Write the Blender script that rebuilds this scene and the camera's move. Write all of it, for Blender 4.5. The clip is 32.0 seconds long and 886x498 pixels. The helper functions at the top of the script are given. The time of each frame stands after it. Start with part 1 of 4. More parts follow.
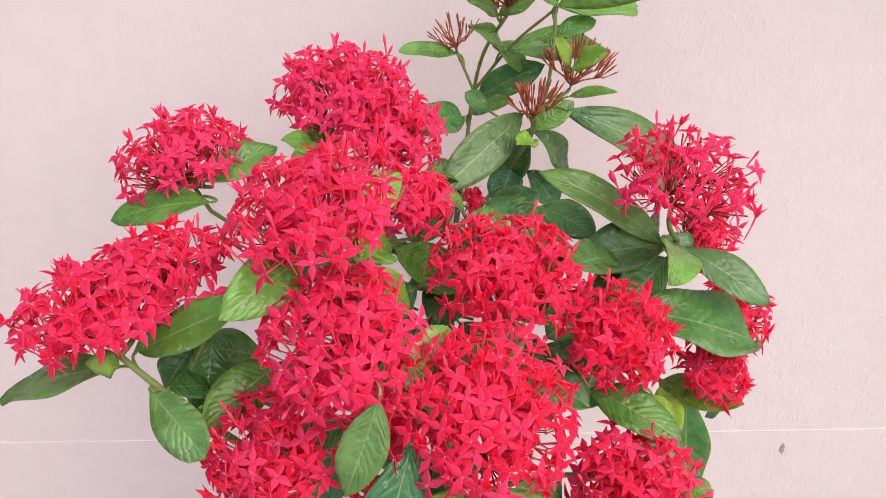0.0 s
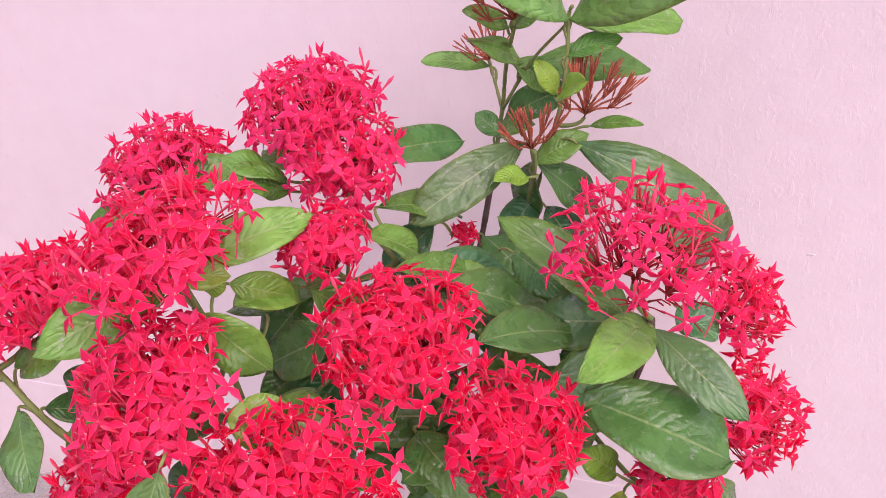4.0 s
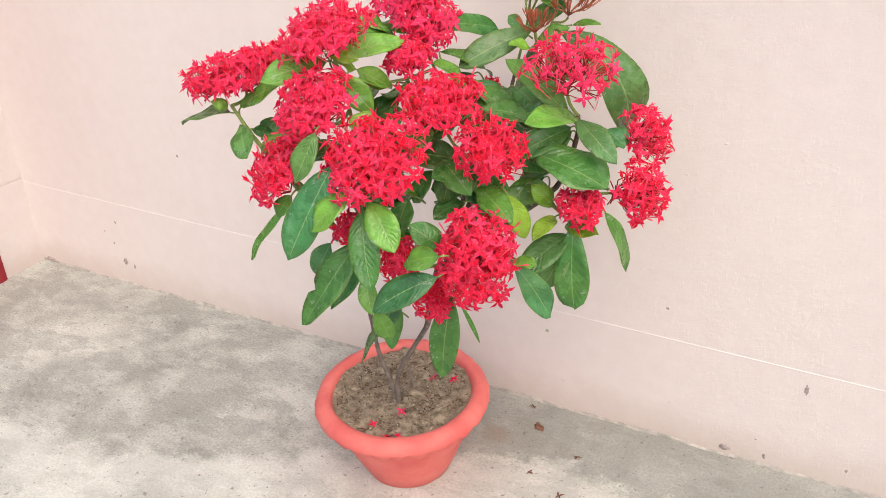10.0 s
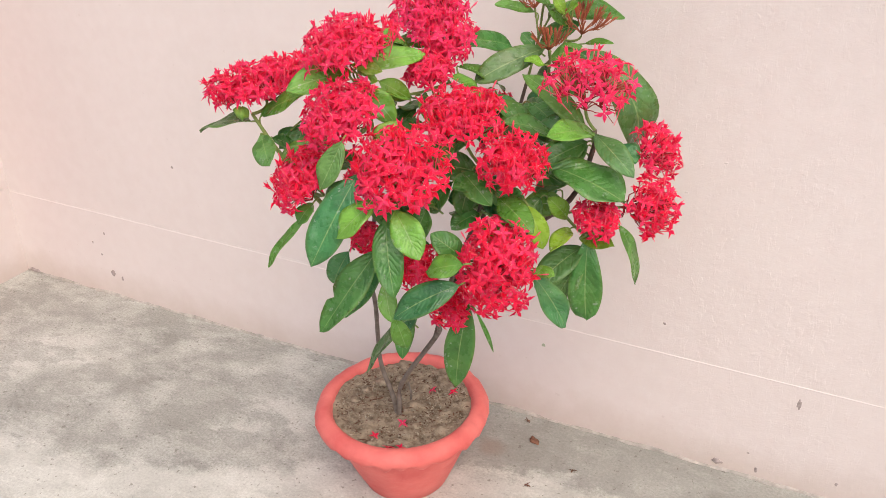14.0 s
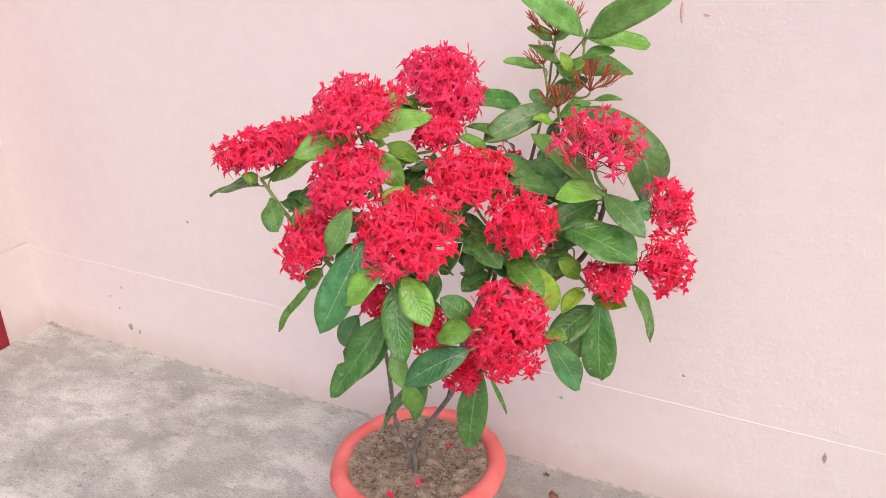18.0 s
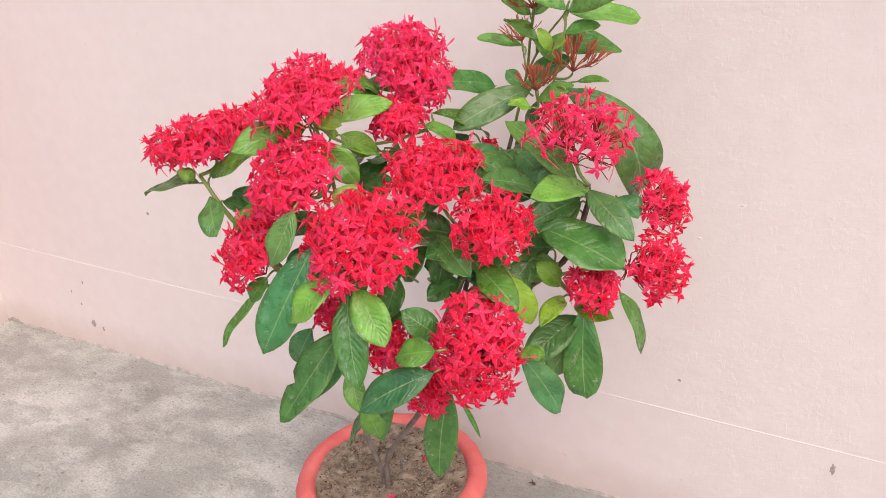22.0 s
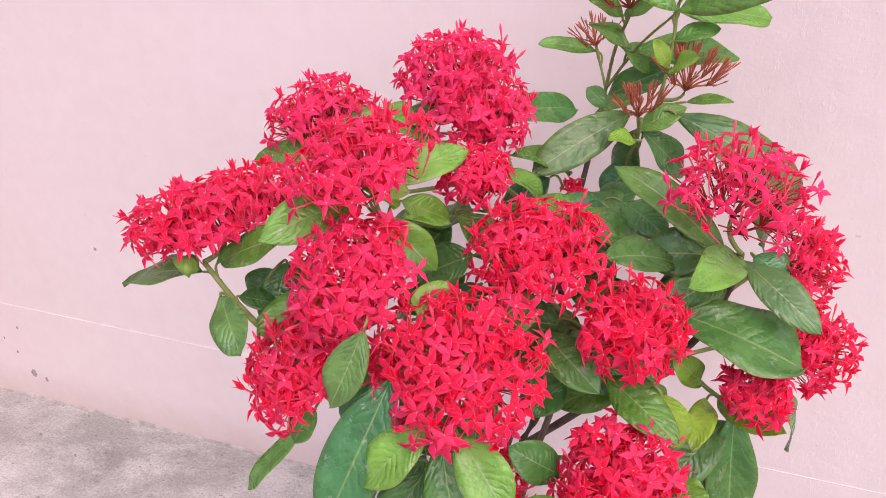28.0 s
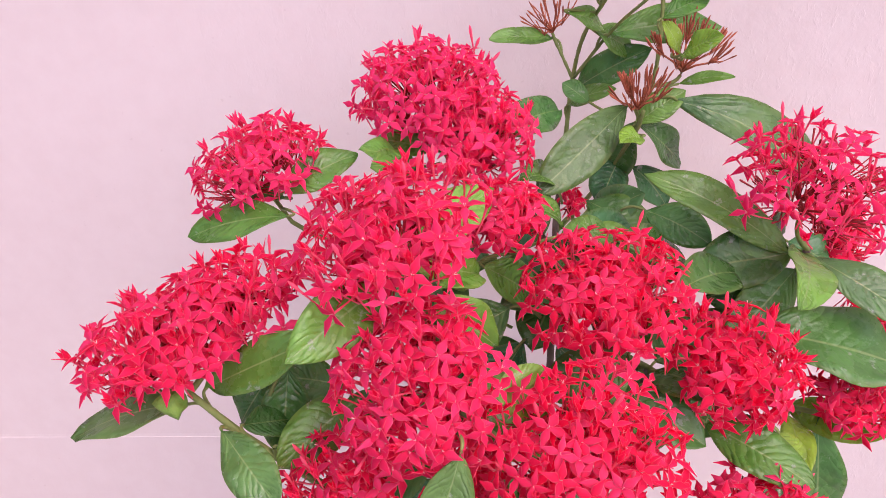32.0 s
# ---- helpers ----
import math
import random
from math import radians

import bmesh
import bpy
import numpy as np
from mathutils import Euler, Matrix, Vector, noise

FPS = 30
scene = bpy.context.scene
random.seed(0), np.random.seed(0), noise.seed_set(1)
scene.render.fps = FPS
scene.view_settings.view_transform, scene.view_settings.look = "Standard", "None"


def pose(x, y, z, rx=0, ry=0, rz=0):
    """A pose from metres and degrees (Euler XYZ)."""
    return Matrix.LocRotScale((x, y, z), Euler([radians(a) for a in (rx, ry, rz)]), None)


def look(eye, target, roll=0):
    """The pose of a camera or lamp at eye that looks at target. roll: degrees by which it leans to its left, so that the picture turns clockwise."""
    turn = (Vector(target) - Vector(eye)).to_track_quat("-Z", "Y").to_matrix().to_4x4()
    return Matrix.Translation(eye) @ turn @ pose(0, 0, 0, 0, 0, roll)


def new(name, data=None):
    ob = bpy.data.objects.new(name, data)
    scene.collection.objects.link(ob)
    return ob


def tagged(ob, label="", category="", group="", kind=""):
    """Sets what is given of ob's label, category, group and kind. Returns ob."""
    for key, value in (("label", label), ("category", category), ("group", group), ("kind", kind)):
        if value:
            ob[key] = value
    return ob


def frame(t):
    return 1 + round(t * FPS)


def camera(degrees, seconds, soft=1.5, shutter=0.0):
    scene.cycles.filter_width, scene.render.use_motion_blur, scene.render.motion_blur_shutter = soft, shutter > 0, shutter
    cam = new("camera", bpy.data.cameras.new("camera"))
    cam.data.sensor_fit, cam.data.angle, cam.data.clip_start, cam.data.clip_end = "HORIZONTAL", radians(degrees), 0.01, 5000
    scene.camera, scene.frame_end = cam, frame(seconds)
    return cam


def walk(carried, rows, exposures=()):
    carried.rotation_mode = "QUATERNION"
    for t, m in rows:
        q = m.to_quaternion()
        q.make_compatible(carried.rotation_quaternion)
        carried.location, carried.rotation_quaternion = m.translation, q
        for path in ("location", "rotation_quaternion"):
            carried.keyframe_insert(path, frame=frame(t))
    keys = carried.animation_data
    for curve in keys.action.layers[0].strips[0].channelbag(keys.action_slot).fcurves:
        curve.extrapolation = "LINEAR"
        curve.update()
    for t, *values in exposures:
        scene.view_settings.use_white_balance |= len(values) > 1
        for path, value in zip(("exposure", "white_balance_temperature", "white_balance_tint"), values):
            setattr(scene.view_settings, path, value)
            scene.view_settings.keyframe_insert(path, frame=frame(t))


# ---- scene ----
cam = camera(53.28, 32.0, soft=0.7)
PATH = [
    (0, (0.114, 0.092, 1.329), (0.079, 1.818, 0.32), -2.0),
    (0.5, (0.112, 0.143, 1.326), (-0.076, 1.845, 0.293), -2.6),
    (1, (0.216, 0.179, 1.33), (-0.217, 1.836, 0.296), -4.2),
    (1.5, (0.286, 0.204, 1.327), (-0.318, 1.813, 0.303), -5.4),
    (2, (0.343, 0.243, 1.328), (-0.299, 1.835, 0.302), -5.4),
    (2.5, (0.374, 0.265, 1.327), (-0.283, 1.852, 0.301), -5.8),
    (4.5, (0.406, 0.263, 1.3), (-0.259, 1.853, 0.286), -6.8),
    (5, (0.407, 0.247, 1.285), (-0.263, 1.824, 0.252), -6.7),
    (5.5, (0.408, 0.235, 1.272), (-0.27, 1.785, 0.204), -6.7),
    (6, (0.416, 0.225, 1.258), (-0.27, 1.739, 0.145), -5.9),
    (6.5, (0.412, 0.181, 1.253), (-0.275, 1.687, 0.13), -5.9),
    (7, (0.423, 0.088, 1.259), (-0.255, 1.578, 0.109), -5.7),
    (7.5, (0.462, -0.015, 1.267), (-0.221, 1.476, 0.123), -5.7),
    (8, (0.5, -0.091, 1.261), (-0.184, 1.406, 0.124), -5.5),
    (8.5, (0.546, -0.125, 1.264), (-0.154, 1.371, 0.136), -5.0),
    (9, (0.637, -0.158, 1.273), (-0.12, 1.322, 0.161), -2.9),
    (9.5, (0.722, -0.218, 1.294), (-0.154, 1.291, 0.316), -2.7),
    (10, (0.761, -0.315, 1.335), (-0.118, 1.214, 0.392), -2.9),
    (10.5, (0.768, -0.376, 1.343), (-0.099, 1.173, 0.421), -2.5),
    (11, (0.766, -0.383, 1.344), (-0.079, 1.183, 0.431), -2.2),
    (11.5, (0.754, -0.387, 1.344), (-0.082, 1.186, 0.435), -1.9),
    (12, (0.744, -0.395, 1.356), (-0.088, 1.194, 0.47), -1.7),
    (12.5, (0.726, -0.405, 1.367), (-0.116, 1.203, 0.527), -1.6),
    (13, (0.712, -0.384, 1.342), (-0.116, 1.225, 0.489), -1.2),
    (13.5, (0.72, -0.374, 1.335), (-0.095, 1.233, 0.467), -1.0),
    (14, (0.701, -0.379, 1.33), (-0.114, 1.211, 0.43), -0.8),
    (14.5, (0.691, -0.363, 1.349), (-0.112, 1.24, 0.463), -0.7),
    (15, (0.691, -0.368, 1.373), (-0.127, 1.247, 0.523), -1.5),
    (15.5, (0.692, -0.359, 1.372), (-0.138, 1.254, 0.531), -1.6),
    (17.5, (0.698, -0.346, 1.365), (-0.173, 1.253, 0.537), -2.2),
    (18, (0.704, -0.345, 1.363), (-0.168, 1.253, 0.534), -2.4),
    (18.5, (0.705, -0.338, 1.362), (-0.162, 1.262, 0.532), -2.4),
    (19, (0.703, -0.334, 1.369), (-0.164, 1.268, 0.543), -2.6),
    (19.5, (0.701, -0.324, 1.371), (-0.165, 1.279, 0.545), -2.9),
    (20, (0.694, -0.315, 1.37), (-0.175, 1.285, 0.542), -3.0),
    (20.5, (0.689, -0.304, 1.361), (-0.174, 1.295, 0.524), -3.2),
    (21, (0.685, -0.277, 1.355), (-0.176, 1.316, 0.506), -3.4),
    (21.5, (0.69, -0.216, 1.348), (-0.168, 1.368, 0.479), -3.7),
    (22, (0.671, -0.182, 1.331), (-0.188, 1.396, 0.451), -2.9),
    (22.5, (0.571, -0.197, 1.34), (-0.26, 1.397, 0.464), -2.7),
    (23, (0.528, -0.172, 1.345), (-0.247, 1.445, 0.459), -2.1),
    (23.5, (0.505, -0.163, 1.349), (-0.226, 1.472, 0.46), -2.1),
    (24, (0.458, -0.198, 1.352), (-0.254, 1.449, 0.468), -2.1),
    (24.5, (0.418, -0.222, 1.352), (-0.202, 1.458, 0.461), -1.4),
    (25, (0.393, -0.21, 1.348), (-0.193, 1.477, 0.447), -1.9),
    (25.5, (0.382, -0.153, 1.341), (-0.224, 1.515, 0.42), -2.2),
    (27.5, (0.349, -0.027, 1.342), (-0.338, 1.586, 0.379), -3.3),
    (28, (0.359, 0.056, 1.327), (-0.336, 1.659, 0.354), -3.5),
    (28.5, (0.318, 0.102, 1.31), (-0.362, 1.696, 0.31), -3.7),
    (29, (0.189, 0.131, 1.307), (-0.428, 1.734, 0.282), -6.5),
    (29.5, (0.118, 0.132, 1.304), (-0.281, 1.786, 0.252), -6.4),
    (30, (0.084, 0.165, 1.305), (-0.26, 1.825, 0.243), -5.5),
    (30.5, (0.082, 0.236, 1.315), (-0.258, 1.887, 0.24), -5.3),
    (31, (0.097, 0.271, 1.331), (-0.235, 1.93, 0.264), -5.1),
    (31.5, (0.106, 0.247, 1.34), (-0.21, 1.917, 0.286), -6.2),
    (32, (0.129, 0.182, 1.328), (-0.159, 1.853, 0.268), -7.4),
]
EXPOSURES = [
    (0.0, 0.58, 6470, 16.0), (1.0, 0.57, 6420, 28.0), (2.5, 0.58, 6370, 38.0), (4.5, 0.58, 6310, 43.0), (5.0, 0.58, 6310, 42.0),
    (5.5, 0.57, 6370, 35.0), (6.0, 0.56, 6430, 29.0), (7.0, 0.64, 6650, 15.0), (8.0, 0.67, 6740, 8.0), (9.0, 0.68, 6780, 4.0),
    (11.0, 0.69, 6740, 7.0), (12.0, 0.70, 6720, 7.0), (13.0, 0.62, 6690, 9.0), (14.0, 0.58, 6800, 8.0), (15.0, 0.59, 6680, 13.0), (17.5, 0.61, 6640, 15.0), (22.0, 0.59, 6660, 12.0), (25.5, 0.57, 6640, 14.0),
    (27.5, 0.60, 6450, 26.0), (28.5, 0.59, 6450, 30.0), (30.0, 0.57, 6480, 30.0), (31.0, 0.56, 6410, 34.0), (32.0, 0.57, 6380, 36.0),
]
walk(cam, [(t, look(eye, target, roll)) for t, eye, target, roll in PATH], EXPOSURES)

# ---- light ----
world = bpy.data.worlds.new("world")
scene.world = world
world.use_nodes = True
wn, wl = world.node_tree.nodes, world.node_tree.links
sky = wn.new("ShaderNodeTexSky")
sky.sky_type, sky.sun_disc = "NISHITA", False
sky.sun_elevation, sky.sun_rotation = radians(52), radians(138)
sky.dust_density, sky.air_density = 4.0, 1.0
wn["Background"].inputs["Strength"].default_value = 0.12
wl.new(sky.outputs["Color"], wn["Background"].inputs["Color"])
sun = new("sun", bpy.data.lights.new("sun", "SUN"))
sun.data.energy, sun.data.angle, sun.data.color = 1.35, radians(85), (1.0, 0.965, 0.92)
sun.matrix_world = look((2.2, -2.45, 4.2), (0, 0, 0))

# ---- material helpers ----


def material(name, rough=0.6, spec=0.4):
    m = bpy.data.materials.new(name)
    m.use_nodes = True
    n, l = m.node_tree.nodes, m.node_tree.links
    b = n["Principled BSDF"]
    b.inputs["Roughness"].default_value = rough
    b.inputs["Specular IOR Level"].default_value = spec
    return m, n, l, b


def noise_node(n, l, scale, detail=4.0, rough=0.55, vec=None, distort=0.0):
    t = n.new("ShaderNodeTexNoise")
    t.inputs["Scale"].default_value = scale
    t.inputs["Detail"].default_value = detail
    t.inputs["Roughness"].default_value = rough
    t.inputs["Distortion"].default_value = distort
    if vec is None:
        vec = n.new("ShaderNodeTexCoord").outputs["Object"]
    l.new(vec, t.inputs["Vector"])
    return t.outputs["Fac"]


def ramp(n, l, fac, stops):
    r = n.new("ShaderNodeValToRGB")
    el = r.color_ramp.elements
    while len(el) < len(stops):
        el.new(0.5)
    for e, (p, c) in zip(el, stops):
        e.position = p
        e.color = (*c, 1) if len(c) == 3 else c
    l.new(fac, r.inputs["Fac"])
    return r.outputs["Color"]


def grey(v):
    return (v, v, v)


def mix(n, l, fac, a, b, mode="MIX"):
    x = n.new("ShaderNodeMix")
    x.data_type, x.blend_type = "RGBA", mode
    for socket, value in ((x.inputs["Factor"], fac), (x.inputs["A"], a), (x.inputs["B"], b)):
        if isinstance(value, bpy.types.NodeSocket):
            l.new(value, socket)
        elif isinstance(value, (int, float)):
            socket.default_value = value
        else:
            socket.default_value = (*value, 1)
    return x.outputs["Result"]


def math_node(n, l, op, a, b=0.0):
    x = n.new("ShaderNodeMath")
    x.operation = op
    for socket, value in ((x.inputs[0], a), (x.inputs[1], b)):
        if isinstance(value, bpy.types.NodeSocket):
            l.new(value, socket)
        else:
            socket.default_value = value
    return x.outputs[0]


def bump(n, l, b, height, strength, distance):
    x = n.new("ShaderNodeBump")
    x.inputs["Strength"].default_value = strength
    x.inputs["Distance"].default_value = distance
    l.new(height, x.inputs["Height"])
    l.new(x.outputs["Normal"], b.inputs["Normal"])


def mottled(name, c0, c1, scale, rough=0.6, spec=0.4, relief=0.0, relief_scale=None, per_object=0.0):
    m, n, l, b = material(name, rough, spec)
    f = noise_node(n, l, scale, 6)
    col = ramp(n, l, f, [(0.3, c0), (0.7, c1)])
    if per_object:
        info = n.new("ShaderNodeObjectInfo")
        v = math_node(n, l, "MULTIPLY_ADD", info.outputs["Random"], per_object)
        v.node.inputs[2].default_value = 1 - per_object / 2
        hsv = n.new("ShaderNodeHueSaturation")
        l.new(v, hsv.inputs["Value"])
        l.new(col, hsv.inputs["Color"])
        col = hsv.outputs["Color"]
    l.new(col, b.inputs["Base Color"])
    if relief:
        bump(n, l, b, noise_node(n, l, relief_scale or scale * 5, 6, 0.65), 0.8, relief)
    return m


# ---- materials ----


def wall_material():
    m, n, l, b = material("pink_plaster", 0.75, 0.25)
    co = n.new("ShaderNodeTexCoord").outputs["Object"]
    big = noise_node(n, l, 1.3, 3, 0.5, co)
    col = ramp(n, l, big, [(0.3, (0.662, 0.574, 0.560)), (0.7, (0.694, 0.609, 0.597))])
    fine = noise_node(n, l, 26, 5, 0.6, co)
    col = mix(n, l, 0.045, col, ramp(n, l, fine, [(0.35, grey(0.35)), (0.65, grey(0.95))]), "OVERLAY")
    # Damp dust and grime near the foot.
    sep = n.new("ShaderNodeSeparateXYZ")
    l.new(co, sep.inputs[0])
    h = math_node(n, l, "MULTIPLY_ADD", noise_node(n, l, 9, 5, 0.7, co), 0.12)
    l.new(sep.outputs["Z"], h.node.inputs[2])
    low = ramp(n, l, h, [(0.055, grey(1.0)), (0.16, grey(0.0))])
    col = mix(n, l, math_node(n, l, "MULTIPLY", low, 0.6), col, (0.50, 0.40, 0.35))
    spots = noise_node(n, l, 70, 2, 0.5, co)
    dots = ramp(n, l, spots, [(0.74, grey(0.0)), (0.78, grey(1.0))])
    col = mix(n, l, math_node(n, l, "MULTIPLY", dots, 0.25), col, (0.5, 0.4, 0.38))
    l.new(col, b.inputs["Base Color"])
    grain = noise_node(n, l, 105, 4, 0.6, co)
    drag = n.new("ShaderNodeMapping")
    drag.inputs["Scale"].default_value = (1.25, 1.0, 0.62)
    l.new(co, drag.inputs["Vector"])
    dents = ramp(n, l, noise_node(n, l, 74, 4, 0.62, drag.outputs["Vector"], 0.3), [(0.55, grey(0.0)), (0.66, grey(1.0))])
    trowel = noise_node(n, l, 22, 6, 0.65, co, 0.4)
    patch = ramp(n, l, noise_node(n, l, 1.6, 2, 0.5, co), [(0.4, grey(0.35)), (0.62, grey(1.0))])
    # The plaster was floated smooth towards the corner and left rough on the other side.
    rough = n.new("ShaderNodeMapRange")
    for key, value in (("From Min", -0.5), ("From Max", 0.7), ("To Min", 0.25), ("To Max", 1.35)):
        rough.inputs[key].default_value = value
    l.new(sep.outputs["X"], rough.inputs["Value"])
    patch = math_node(n, l, "MULTIPLY", patch, rough.outputs["Result"])
    hgt = math_node(n, l, "ADD", math_node(n, l, "MULTIPLY", grain, 0.30), math_node(n, l, "MULTIPLY", trowel, 0.7))
    bump(n, l, b, math_node(n, l, "MULTIPLY", math_node(n, l, "ADD", hgt, math_node(n, l, "MULTIPLY", dents, 0.14)), patch), 0.42, 0.0045)
    return m


def floor_material():
    m, n, l, b = material("grey_cement", 0.88, 0.15)
    co = n.new("ShaderNodeTexCoord").outputs["Object"]
    big = noise_node(n, l, 3.6, 9, 0.62, co, 0.3)
    col = ramp(n, l, big, [(0.38, (0.25, 0.243, 0.225)), (0.47, (0.36, 0.35, 0.325)), (0.54, (0.43, 0.42, 0.39)), (0.62, (0.55, 0.54, 0.505))])
    # Smooth grey skins of old screed with ragged edges, drawn out along the wall.
    drawn = n.new("ShaderNodeMapping")
    drawn.inputs["Scale"].default_value = (0.6, 1.0, 1.0)
    l.new(co, drawn.inputs["Vector"])
    skin = noise_node(n, l, 7, 8, 0.64, drawn.outputs["Vector"], 0.2)
    skins = ramp(n, l, skin, [(0.51, grey(0.0)), (0.545, grey(1.0))])
    col = mix(n, l, math_node(n, l, "MULTIPLY", skins, 0.62), col, (0.30, 0.292, 0.27))
    flake = ramp(n, l, noise_node(n, l, 11, 10, 0.72, drawn.outputs["Vector"]), [(0.50, grey(0.0)), (0.60, grey(1.0))])
    col = mix(n, l, math_node(n, l, "MULTIPLY", flake, 0.36), col, (0.64, 0.63, 0.595))
    grit = noise_node(n, l, 170, 4, 0.7, co)
    col = mix(n, l, 0.30, col, ramp(n, l, grit, [(0.35, grey(0.15)), (0.65, grey(0.9))]), "OVERLAY")
    # A darker band along the wall, with an uneven edge, and paler cement in front of it.
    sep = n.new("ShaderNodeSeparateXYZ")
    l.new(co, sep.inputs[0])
    band_line = n.new("ShaderNodeMapRange")
    band_line.interpolation_type = "SMOOTHSTEP"
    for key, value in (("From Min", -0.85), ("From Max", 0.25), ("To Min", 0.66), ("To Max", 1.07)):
        band_line.inputs[key].default_value = value
    l.new(sep.outputs["X"], band_line.inputs["Value"])
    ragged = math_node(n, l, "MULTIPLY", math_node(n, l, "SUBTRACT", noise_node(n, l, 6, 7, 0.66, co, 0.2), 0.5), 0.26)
    edge = math_node(n, l, "ADD", math_node(n, l, "SUBTRACT", sep.outputs["Y"], band_line.outputs["Result"]), ragged)
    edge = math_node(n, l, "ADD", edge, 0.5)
    dark_band = ramp(n, l, edge, [(0.485, grey(0.0)), (0.515, grey(1.0))])
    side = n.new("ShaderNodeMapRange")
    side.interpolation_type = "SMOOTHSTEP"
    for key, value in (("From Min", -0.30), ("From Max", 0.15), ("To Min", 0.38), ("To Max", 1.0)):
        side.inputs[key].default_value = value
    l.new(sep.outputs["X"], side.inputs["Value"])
    dark_band = math_node(n, l, "MULTIPLY", dark_band, side.outputs["Result"])
    col = mix(n, l, math_node(n, l, "MULTIPLY", dark_band, 0.62), col, (0.25, 0.242, 0.222))
    pale = ramp(n, l, edge, [(0.20, grey(0.25)), (0.46, grey(1.0)), (0.50, grey(0.0))])
    col = mix(n, l, math_node(n, l, "MULTIPLY", pale, 0.45), col, (0.62, 0.61, 0.57))
    # A brownish water stain beside the pot.
    spot = n.new("ShaderNodeVectorMath")
    spot.operation = "DISTANCE"
    spot.inputs[1].default_value = (0.055, 1.11, 0.0)
    l.new(co, spot.inputs[0])
    ring = math_node(n, l, "ADD", spot.outputs["Value"], math_node(n, l, "MULTIPLY", noise_node(n, l, 20, 5, 0.6, co), 0.06))
    col = mix(n, l, math_node(n, l, "MULTIPLY", ramp(n, l, ring, [(0.045, grey(1.0)), (0.075, grey(0.0))]), 0.45), col, (0.27, 0.19, 0.16))
    speck = noise_node(n, l, 75, 4, 0.6, co)
    pits = ramp(n, l, speck, [(0.63, grey(0.0)), (0.67, grey(1.0))])
    col = mix(n, l, math_node(n, l, "MULTIPLY", pits, 0.6), col, (0.15, 0.13, 0.11))
    l.new(col, b.inputs["Base Color"])
    hgt = math_node(n, l, "ADD", math_node(n, l, "MULTIPLY", grit, 0.5), math_node(n, l, "MULTIPLY", flake, 0.3))
    bump(n, l, b, hgt, 0.45, 0.004)
    return m


